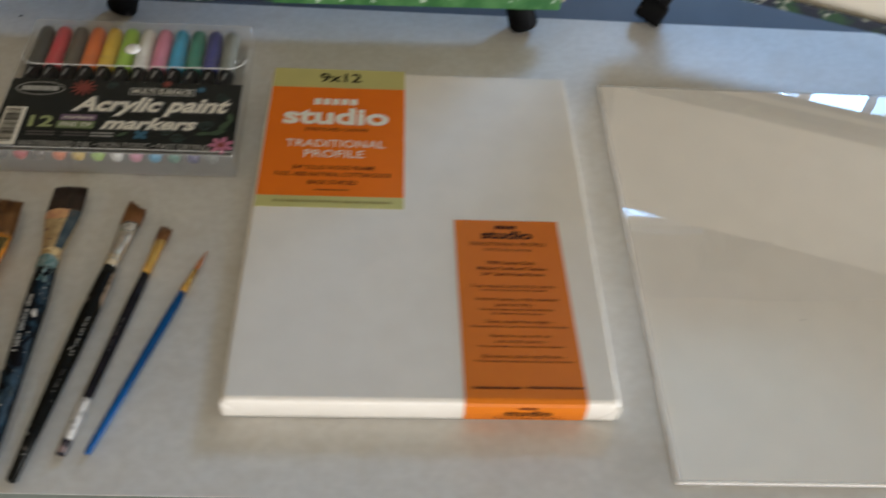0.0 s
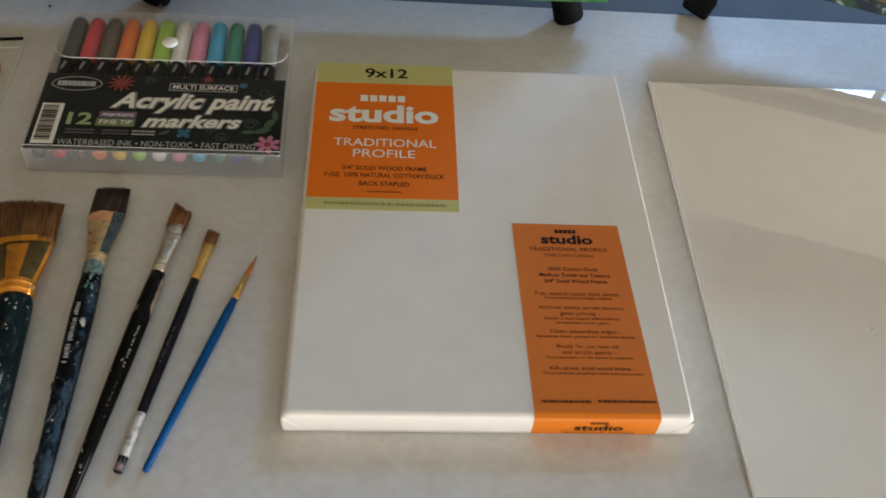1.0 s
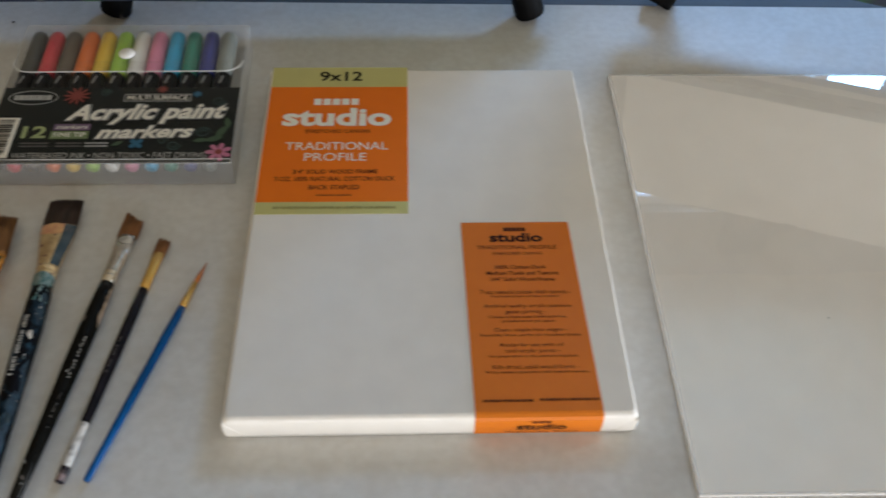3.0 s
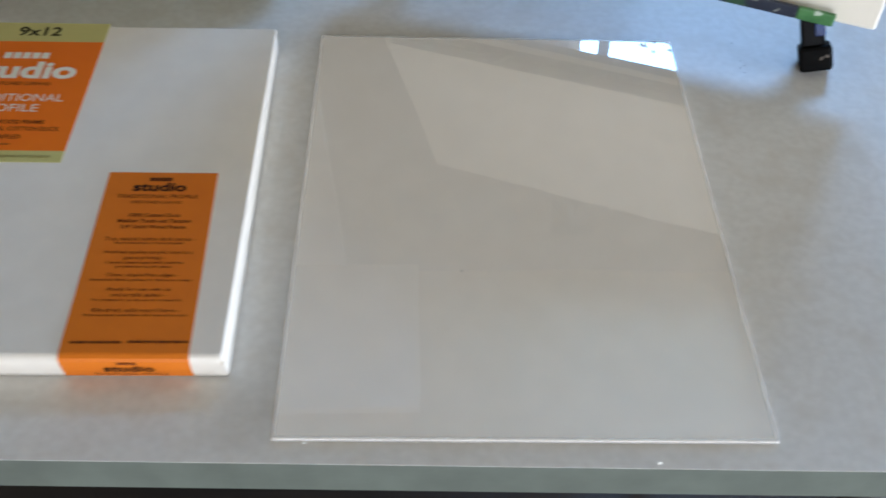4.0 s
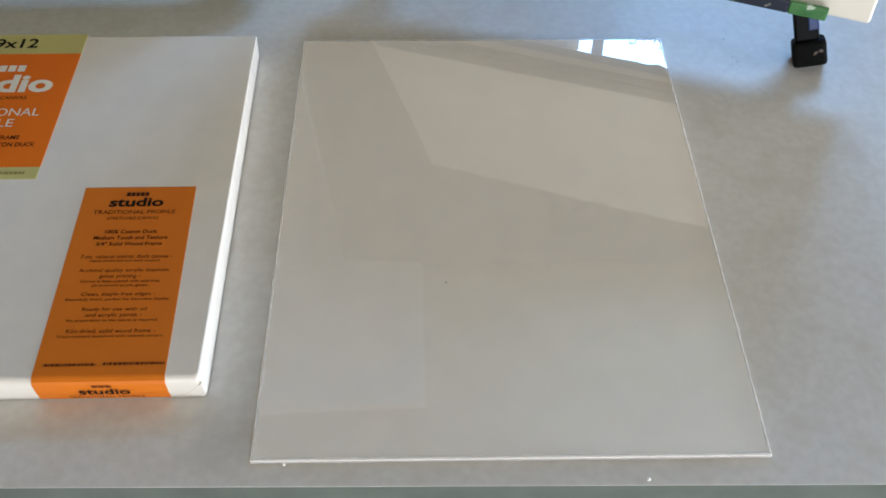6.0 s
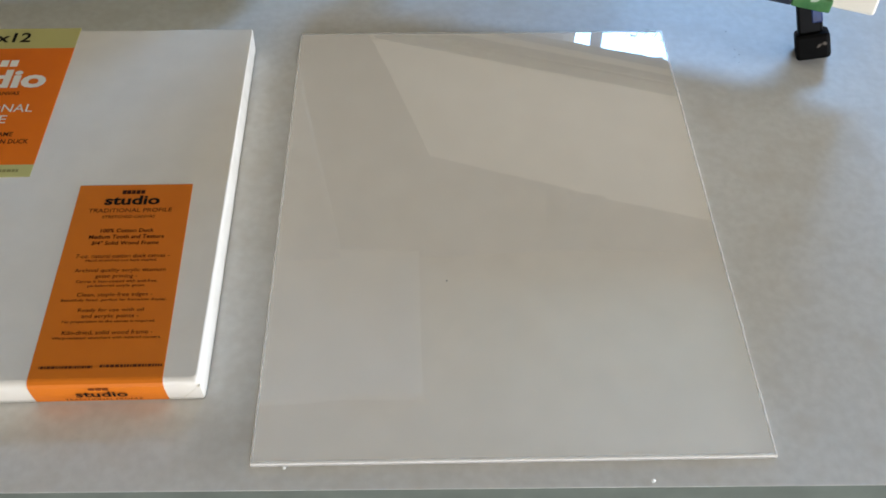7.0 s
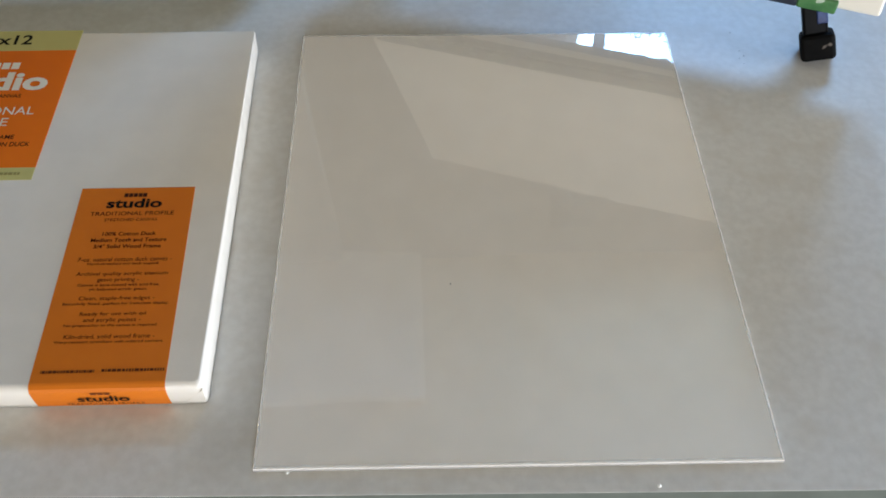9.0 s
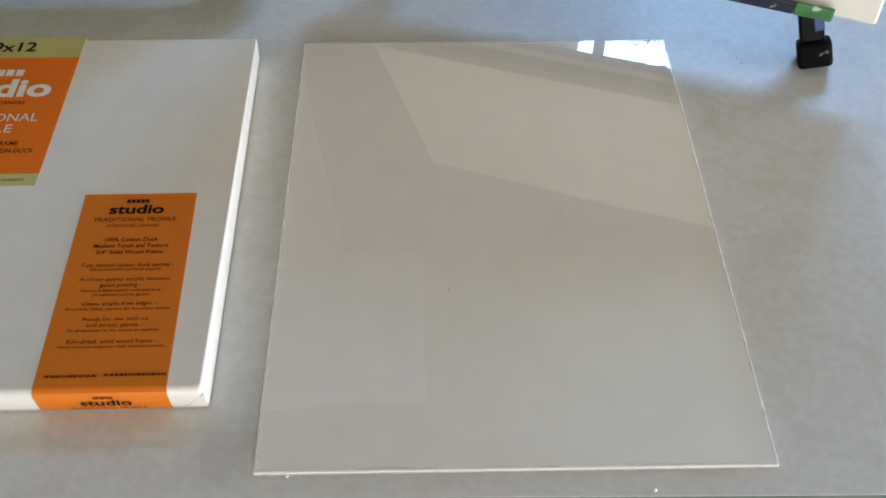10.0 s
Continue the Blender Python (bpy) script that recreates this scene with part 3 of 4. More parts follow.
# ---- marker set ----
def marker_case():
    x0, x1, y0, y1, h = -0.1940, -0.0205, 0.2000, 0.3565, 0.0215
    c = thing("marker_case", (-0.108, 0.278, 0), "frosted clear plastic case holding acrylic paint markers, snapped shut", "marker case")
    t = 0.0008
    shell = part("case_floor", box(x0, x1, y0, y1, 0.0004, 0.0004 + t, 0.0003, 1), M_CASE, c)
    part("case_front", box(x0, x1, y0, y0 + t, 0.0013, h - 0.0002, 0.0003, 1), M_CASE_EDGE, c)
    part("case_back", box(x0, x1, y1 - t, y1, 0.0013, h - 0.0002, 0.0003, 1), M_CASE_EDGE, c)
    part("case_side", box(x0, x0 + t, y0 + t, y1 - t, 0.0013, h - 0.0002, 0.0003, 1), M_CASE_EDGE, c)
    part("case_side", box(x1 - t, x1, y0 + t, y1 - t, 0.0013, h - 0.0002, 0.0003, 1), M_CASE_EDGE, c)
    lid = part("case_front_sheet", skin([(x0, y0), (x1, y0), (x1, 0.2985), (x0, 0.2985)], h), M_SHEET, c, "clear front sheet")
    part("case_rim", box(x0, x1, y0 - 0.0003, y0 + 0.0035, h - 0.001, h + 0.0007, 0.0005, 2), M_CASE_EDGE, c)
    part("rim_line", box(x0 + 0.0006, x1 - 0.0006, y0 + 0.0030, y0 + 0.0034, h + 0.0007, h + 0.0010, 0.0002, 1), M_SNAP, c, "white fold line")
    top = [(x0 + 0.001, y1), (x0 + 0.001, 0.3075)]
    for i in range(7):
        a = radians(180 + 90 * i / 6)
        top.append((x0 + 0.0145 + 0.0135 * math.cos(a), 0.3090 + 0.0125 * math.sin(a)))
    for i in range(7):
        a = radians(270 + 90 * i / 6)
        top.append((x1 - 0.0145 + 0.0135 * math.cos(a), 0.3100 + 0.0125 * math.sin(a)))
    top += [(x1 - 0.001, 0.3075), (x1 - 0.001, y1)]
    part("flap", skin(top, h + 0.0012), M_FLAP, c, "clear closing flap")
    rim = [(x, y, h + 0.0014) for x, y in top[2:-2]]
    rb = [bar_between(a, b, 0.0007, round_n=6) for a, b in zip(rim, rim[1:])]
    part("flap_rim", merge(*rb), M_SNAP, c)
    sn = bmesh.new()
    bmesh.ops.create_uvsphere(sn, u_segments=20, v_segments=10, radius=0.0062)
    sn.transform(Matrix.Translation((-0.1105, 0.3185, h + 0.0016)) @ Matrix.Diagonal((1, 1, 0.42, 1)))
    part("snap", sn, M_SNAP, c, "white press stud", True)

    z0, z = h - 0.0012, h - 0.0004
    card = part("printed_card", box(-0.1925, -0.0215, 0.2012, 0.2805, z0, z), M_CARD, c, "black printed card")
    t = h + 0.00075
    # brand mark as a plain oval ring with bars
    ring = bmesh.new()
    for rx, ry in ((0.0178, 0.0078),):
        o = [ring.verts.new((-0.1695 + rx * math.cos(a), 0.2680 + ry * math.sin(a), t)) for a in np.linspace(0, 2 * math.pi, 32, endpoint=False)]
        i2 = [ring.verts.new((-0.1695 + (rx - 0.0007) * math.cos(a), 0.2680 + (ry - 0.0007) * math.sin(a), t)) for a in np.linspace(0, 2 * math.pi, 32, endpoint=False)]
        for k in range(32):
            ring.faces.new((o[k], o[(k + 1) % 32], i2[(k + 1) % 32], i2[k]))
    part("oval_mark", ring, M_GREYINK, card)
    bars(card, M_GREYINK, flat(-0.1695, 0.2680, t), 0.0270, 0.0052, 8, 0.28)
    fx0, fx1, fy0, fy1 = -0.1040, -0.0556, 0.2636, 0.2716
    frame_bms = [box(fx0, fx1, fy0, fy0 + 0.0006, t, t + 0.0001), box(fx0, fx1, fy1 - 0.0006, fy1, t, t + 0.0001),
                 box(fx0, fx0 + 0.0006, fy0 + 0.0006, fy1 - 0.0006, t, t + 0.0001), box(fx1 - 0.0006, fx1, fy0 + 0.0006, fy1 - 0.0006, t, t + 0.0001)]
    part("print_frame", merge(*frame_bms), M_GREYINK, card, "pale outlined box")
    lettering("MULTI SURFACE", card, M_WHITEINK, flat(-0.0798, 0.2676, t + 0.0002), 0.0435, 0.0048, 0.012)
    lettering("Acrylic paint", card, M_DIMINK2, flat(-0.0850, 0.2500, t - 0.0001, 1.0), 0.1165, 0.0232, 0.075, 0.35)
    lettering("markers", card, M_DIMINK2, flat(-0.0835, 0.2310, t - 0.0001, 1.0), 0.0702, 0.0146, 0.075, 0.35)
    lettering("Acrylic paint", card, M_WHITEINK, flat(-0.0850, 0.2500, t, 1.0), 0.114, 0.0215, 0.028, 0.35)
    lettering("markers", card, M_WHITEINK, flat(-0.0835, 0.2310, t, 1.0), 0.068, 0.0130, 0.028, 0.35)
    lettering("12", card, mat("pale_green_print", (0.36, 0.42, 0.20), rough=0.5), flat(-0.1605, 0.2310, t), 0.0170, 0.0125, 0.03)
    pur = mat("purple_print", (0.20, 0.12, 0.22), (0.16, 0.10, 0.18), 50)
    grn = mat("green_print", (0.19, 0.25, 0.11), (0.16, 0.22, 0.10), 50)
    part("print_block", box(-0.1480, -0.1225, 0.2328, 0.2392, t, t + 0.0001), pur, card)
    part("print_block", box(-0.1490, -0.1225, 0.2240, 0.2318, t, t + 0.0001), grn, card)
    lettering("markers", card, M_WHITEINK, flat(-0.1352, 0.2360, t + 0.0003), 0.022, 0.0040, 0.01, 0.3)
    lettering("FINE TIP", card, M_WHITEINK, flat(-0.1355, 0.2280, t + 0.0003), 0.022, 0.0044, 0.01)
    for y in (0.2195, 0.2165):
        bars(card, M_DIMINK, flat(-0.158, y, t), 0.020, 0.0014, 6)
        bars(card, M_DIMINK, flat(-0.134, y, t), 0.018, 0.0014, 6)
        bars(card, M_GREYINK, flat(-0.115, y, t), 0.016, 0.0012, 6)
    lettering("WATERBASED INK \u2022 NON-TOXIC \u2022 FAST DRYING", card, M_GREYINK, flat(-0.1045, 0.2072, t), 0.133, 0.0056)
    code = part("barcode", box(-0.1885, -0.1735, 0.2050, 0.2460, t, t + 0.0001), M_WHITEINK, card)
    rng, y = random.Random(3), 0.2085
    while y < 0.2435:
        w = rng.choice((0.0005, 0.0008, 0.0013))
        part("barcode_line", box(-0.1870, -0.1765, y, y + w, t + 0.0002, t + 0.0003), M_INK, code)
        y += w + rng.choice((0.0005, 0.0008, 0.0011))

    def flower(x, y, r, n, material, sharp, center=None):
        pts = []
        for i in range(n * 6):
            a = 2 * math.pi * i / (n * 6)
            k = abs(math.sin(n * a / 2))
            pts.append((x + r * (0.35 + 0.65 * k ** sharp) * math.cos(a), y + r * (0.35 + 0.65 * k ** sharp) * math.sin(a)))
        fl = part("flower_print", plate(pts, t, t + 0.0001), material, card)
        if center:
            part("flower_centre", plate([(x + r * 0.28 * math.cos(a), y + r * 0.28 * math.sin(a)) for a in np.linspace(0, 2 * math.pi, 14, endpoint=False)], t + 0.0002, t + 0.0003), center, fl)

    red = mat("red_print", (0.24, 0.045, 0.035), rough=0.5)
    pink = mat("pink_print", (0.60, 0.22, 0.34), (0.5, 0.16, 0.28), 90, rough=0.5)
    blu = mat("blue_print", (0.02, 0.12, 0.22), rough=0.5)
    lin = mat("dark_teal_print", (0.035, 0.075, 0.070), rough=0.5)
    grd = mat("leaf_print", (0.045, 0.085, 0.045), rough=0.5)
    flower(-0.1385, 0.2700, 0.0100, 11, red, 1.8)
    flower(-0.0775, 0.2770, 0.0042, 7, red, 1.5)
    flower(-0.0880, 0.2188, 0.0056, 4, blu, 0.8)
    flower(-0.0300, 0.2100, 0.0092, 7, pink, 0.7, red)
    flower(-0.0515, 0.2715, 0.0036, 6, blu, 1.0)
    # curling vines and leaves printed on the card
    for cx, cy, r0, turns, dr in ((-0.0430, 0.2300, 0.0055, 1.6, 1), (-0.0620, 0.2170, 0.0050, 1.5, -1), (-0.1180, 0.2730, 0.0042, 1.5, 1), (-0.0350, 0.2640, 0.0050, 1.4, -1), (-0.0700, 0.2215, 0.0040, 1.3, 1)):
        pts = []
        for i in range(26):
            a, r = dr * turns * 2 * math.pi * i / 25, r0 * (1 - 0.75 * i / 25)
            pts.append((cx + r * math.cos(a), cy + r * math.sin(a), t + 0.0001))
        part("vine_print", merge(*[bar_between(a, b, 0.0006, 0.0002) for a, b in zip(pts, pts[1:])]), lin, card)
    for x, y, a, s in ((-0.0300, 0.2310, 60, 0.0075), (-0.0345, 0.2235, 20, 0.0070), (-0.0265, 0.2400, 100, 0.0060), (-0.0440, 0.2220, 190, 0.0055), (-0.1010, 0.2190, 30, 0.0045)):
        pts = [(s * (-1 + 2 * i / 8), s * 0.38 * math.sin(math.pi * i / 8)) for i in range(9)] + [(s * (1 - 2 * i / 8), -s * 0.38 * math.sin(math.pi * i / 8)) for i in range(1, 8)]
        part("leaf_print", plate(pts[::-1], t, t + 0.0001, pose(x, y, 0, 0, 0, a)), grd, card)
    return c


# the soft case and its markers lean a little to one side
LEAN[0] = Matrix(((1, -0.024, 0, 0.024 * 0.245), (0, 1, 0, 0), (0, 0, 1, 0), (0, 0, 0, 1)))
marker_case()

CAPS = (("black", (0.03, 0.03, 0.028)), ("red", (0.62, 0.03, 0.05)), ("brown", (0.10, 0.075, 0.055)), ("orange", (0.80, 0.17, 0.02)), ("yellow", (0.78, 0.50, 0.04)),
        ("lime green", (0.36, 0.62, 0.07)), ("white", (0.80, 0.80, 0.77)), ("pink", (0.75, 0.25, 0.40)), ("sky blue", (0.01, 0.38, 0.68)), ("green", (0.008, 0.23, 0.17)),
        ("navy blue", (0.020, 0.032, 0.24)), ("pale grey", (0.24, 0.27, 0.26)))


def marker(i, colour, c):
    x = -0.1845 + 0.01345 * i
    mk = thing("marker", (x, 0.28, 0.0078), "%s acrylic paint marker with a black barrel, inside the case" % colour, "marker", "markers in the case")
    r, z = 0.0060, 0.0140
    cm = marker_mat("cap_" + colour.replace(" ", "_"), c)
    part("barrel", loft([(0.2120, r * 0.9, r * 0.9, x, z), (0.2160, r, r, x, z), (0.3000, r, r, x, z), (0.3030, r * 0.8, r * 0.8, x, z)], n=16), M_BLACK, mk, smooth=True)
    part("cap", loft([(0.3005, r * 1.05, r * 1.05, x, z), (0.3460, r * 1.05, r * 1.05, x, z), (0.3505, r * 0.95, r * 0.95, x, z), (0.3535, r * 0.6, r * 0.6, x, z), (0.3543, r * 0.15, r * 0.15, x, z)], n=16), cm, mk, colour + " cap", True)
    part("end_plug", loft([(0.2035, r * 0.75, r * 0.75, x, z), (0.2120, r * 0.85, r * 0.85, x, z)], n=16), cm, mk, smooth=True)
    part("print_bar", box(x - 0.0009, x + 0.0009, 0.2870, 0.2955, z + r - 0.0006, z + r + 0.0003, m=Matrix.Translation((x, 0.292, 0)) @ pose(0, 0, 0, 0, 0, -12) @ Matrix.Translation((-x, -0.292, 0))), M_DIMINK2, mk)


for i, (colour, c) in enumerate(CAPS):
    marker(i, colour, c)
LEAN[0] = Matrix.Identity(4)


# ---- paint brushes ----
def brush(label, tail, tip, r_end, handle, ferrule, hair_from, hair_w, hair_h, m_handle, m_ferrule, m_hair, hairs, slant=0.0, pointed=False, bands=(), extras=None, hair_curve=0.0):
    """A brush lying from tail to tip. handle, ferrule: rings of (metres from the tail, half width, half height)."""
    tail, tip = Vector((*tail, 0)), Vector((*tip, 0))
    d = tip - tail
    length = d.length
    turn = math.degrees(math.atan2(d.y, d.x)) - 90
    zc = max(b for s, a, b in handle + ferrule) + 0.0003
    m = pose(tail.x, tail.y, zc, 0, 0, turn)
    b = thing("paint_brush", pose(tail.x, tail.y, 0, 0, 0, turn), label, "paintbrush", "brushes on the table")
    part("handle", loft([(s, a, c, 0, 0) for s, a, c in handle], m), m_handle, b, smooth=True)
    part("ferrule", loft([(s, a, c, 0, 0) for s, a, c in ferrule], m), m_ferrule, b, smooth=True)
    for s, a, c, w in bands:
        part("crimp_ring", loft([(s - w / 2, a * 0.98, c * 0.98, 0, 0), (s - w / 4, a * 1.06, c * 1.08, 0, 0), (s + w / 4, a * 1.06, c * 1.08, 0, 0), (s + w / 2, a * 0.98, c * 0.98, 0, 0)], m), m_ferrule, b, smooth=True)
    rng, bm = random.Random(len(label)), bmesh.new()
    span = length - hair_from
    core = loft([(hair_from - 0.002, hair_w[0] * 0.93, hair_h * 0.92, 0, 0), (hair_from + span * 0.45, (hair_w[0] + hair_w[1]) / 2 * 0.93, hair_h * 0.75, 0, 0),
                 (hair_from + span * 0.86, hair_w[1] * (0.25 if pointed else 0.9), hair_h * (0.2 if pointed else 0.3), 0, 0)], None)
    for i in range(hairs):
        u = rng.uniform(-1, 1)
        v = math.sqrt(max(0, 1 - u * u)) * rng.uniform(-1, 1)
        x0, z0 = u * hair_w[0], v * hair_h
        end = span * (1 + slant * u + rng.uniform(-0.045, 0.012) - hair_curve * u * u)
        x1 = u * hair_w[1] * (0.06 if pointed else 1) + rng.uniform(-0.0004, 0.0004)
        z1 = v * hair_h * (0.08 if pointed else 0.42)
        if pointed:
            end = span * (1 - 0.55 * abs(u) * rng.random())
        pts = [(x0, hair_from - 0.001, z0), ((x0 + x1) / 2 + (x0 * 0.12 if pointed else 0), hair_from + end * 0.5, (z0 + z1) / 2 * 1.1), (x1, hair_from + end, z1)]
        rr = (0.00032, 0.0003, 0.00008) if hair_w[0] > 0.005 else (0.0002, 0.00018, 0.00005)
        rows = []
        for (px, py, pz), r in zip(pts, rr):
            rows.append([bm.verts.new((px + r * math.cos(k * 2.094 + 0.5), py, pz + r * math.sin(k * 2.094 + 0.5))) for k in range(3)])
        for p, q in zip(rows, rows[1:]):
            for k in range(3):
                bm.faces.new((p[k], p[(k + 1) % 3], q[(k + 1) % 3], q[k]))
    bm.transform(m)
    core.transform(m)
    part("bristles", merge(core, bm), m_hair, b, smooth=True)
    if extras:
        extras(b, m)
    return b


def patch_on(parent, m, s0, s1, u0, u1, a, c, material, name, label="", ragged=0.0, seed=0, turns=14):
    """A thin patch of paint, bare wood or painted reflection wrapped on an elliptical handle: u0..u1 are angles in
    degrees round it (90 is the top).
    """
    rng, bm, rows, n = random.Random(seed), bmesh.new(), [], 8
    for i in range(turns + 1):
        s = s0 + (s1 - s0) * i / turns
        j0, j1 = rng.uniform(-ragged, ragged), rng.uniform(-ragged, ragged)
        taper = min(1, 4 * i / turns + 0.15, 4 * (turns - i) / turns + 0.15) if ragged else 1
        mid = (u0 + u1) / 2
        aa, cc = (a, c) if not callable(a) else (a(s), c(s))
        row = []
        for k in range(n + 1):
            u = radians(mid + (((u0 + j0) + (u1 + j1 - u0 - j0) * k / n) - mid) * taper)
            row.append(bm.verts.new(((aa + 0.00015) * math.cos(u), s, (cc + 0.00015) * math.sin(u))))
        rows.append(row)
    for p, q in zip(rows, rows[1:]):
        for k in range(n):
            bm.faces.new((p[k], p[k + 1], q[k + 1], q[k]))
    bmesh.ops.recalc_face_normals(bm, faces=bm.faces[:])
    bm.transform(m)
    return part(name, bm, material, parent, label, True)


def marks(parent, m, s0, s1, n, z, material, seed, w=0.0012, x=0.0):
    """Worn unreadable print along a handle."""
    rng = random.Random(seed)
    step = (s1 - s0) / n
    bms = [box(x - w * rng.uniform(0.5, 1), x + w * rng.uniform(0.5, 1), s0 + i * step, s0 + (i + rng.uniform(0.35, 0.8)) * step, z - 0.0003, z + 0.00012, m=m) for i in range(n) if rng.random() > 0.2]
    return part("print_bar", merge(*bms), material, parent)


def blobs(parent, m, spots, material, name="paint_spot"):
    for s, x, z, r in spots:
        bm = bmesh.new()
        bmesh.ops.create_icosphere(bm, subdivisions=2, radius=r)
        for v in bm.verts:
            v.co *= 1 + 0.35 * noise.noise(v.co * 600 + Vector((s * 100, 0, 0)))
        bm.transform(m @ Matrix.Translation((x, s, z)) @ Matrix.Diagonal((1, 1.4, 0.3, 1)))
        part(name, bm, material, parent, smooth=True)


def splatter(parent, m, rings, s0, s1, n, size, material, seed, label):
    """Dried paint specks of mixed sizes stuck to the upper side of a handle, one part."""
    rng, bms, a, c = random.Random(seed), [], lerp_ring(rings, 1), lerp_ring(rings, 2)
    for i in range(n):
        s, u = rng.uniform(s0, s1), radians(rng.uniform(15, 165))
        r = size * (0.25 + 0.75 * rng.random() ** 2.5)
        bm = bmesh.new()
        bmesh.ops.create_icosphere(bm, subdivisions=1, radius=r)
        for v in bm.verts:
            v.co *= 0.7 + 0.6 * rng.random()
        bm.transform(m @ Matrix.Translation((a(s) * math.cos(u), s, c(s) * math.sin(u))) @ pose(0, 0, 0, 0, 90 - math.degrees(u), rng.uniform(-25, 25)) @ Matrix.Diagonal((0.8, 1.0 + 1.4 * rng.random(), 0.22, 1)))
        bms.append(bm)
    return part("paint_splatter", merge(*bms), material, parent, label, True)


def lerp_ring(rings, k):
    def at(s):
        for p, q in zip(rings, rings[1:]):
            if p[0] <= s <= q[0]:
                f = (s - p[0]) / (q[0] - p[0])
                return p[k] + (q[k] - p[k]) * f
        return rings[-1][k]
    return at


def big_brush():
    L = 0.1933
    hd = [(0.0, 0.0030, 0.0030), (0.0015, 0.0055, 0.0055), (0.006, 0.0066, 0.0062), (0.050, 0.0088, 0.0075), (0.095, 0.0112, 0.0085), (0.109, 0.0114, 0.0086), (0.1125, 0.0104, 0.0080)]
    fe = [(0.111, 0.0104, 0.0080), (0.124, 0.0108, 0.0078), (0.136, 0.0140, 0.0070), (0.150, 0.0176, 0.0060), (0.1585, 0.0190, 0.0056)]

    def more(b, m):
        marks(b, m, 0.030, 0.062, 16, 0.0073, M_GREYINK, 5, 0.0007, 0.0035)
        blobs(b, m, [(0.106, -0.001, 0.0084, 0.0009), (0.103, 0.001, 0.0083, 0.0006), (0.100, 0.0045, 0.0078, 0.0008), (0.088, 0.001, 0.0080, 0.0008), (0.085, 0.002, 0.0079, 0.0006), (0.078, 0.003, 0.0075, 0.0005), (0.118, 0.0098, 0.0030, 0.0012), (0.094, -0.004, 0.0074, 0.0006), (0.060, 0.002, 0.0074, 0.0005)], M_TAPE)
        splatter(b, m, hd, 0.004, 0.108, 22, 0.0034, M_DUSTYBLUE, 31, "dusty teal paint specks")
        splatter(b, m, hd, 0.004, 0.108, 14, 0.0007, M_TAPE, 33, "white paint specks")
        patch_on(b, m, 0.1535, 0.1590, 62, 160, 0.0192, 0.0060, M_COPPER, "ferrule_lip", "bright copper lip")
        # dark reflections on two facets and shade under the lip, painted as olive patches
        patch_on(b, m, 0.124, 0.1530, 24, 74, lerp_ring(fe, 1), lerp_ring(fe, 2), M_FERRULESHADE, "facet_reflection", "dark olive reflection painted on a facet", 0)
        patch_on(b, m, 0.124, 0.1530, 118, 152, lerp_ring(fe, 1), lerp_ring(fe, 2), M_FERRULESHADE, "facet_reflection", "dark olive reflection painted on a facet", 0)
        patch_on(b, m, 0.1525, 0.1542, 25, 155, 0.0188, 0.0061, M_FERRULESHADE, "crease", "crease under the lip with its shade painted dark", 0)
    brush("broad flat brush with a copper ferrule and a paint-splattered teal handle", (-0.1560, -0.0290), (-0.1785, 0.1630), 0.006, hd, fe, 0.1575, (0.0188, 0.0208), 0.0058,
          M_HANDLE1, M_COPPER, M_BRISTLE_A, 1300, slant=-0.07, bands=((0.1165, 0.0105, 0.0080, 0.003), (0.1215, 0.0107, 0.0079, 0.003)), extras=more, hair_curve=0.03)


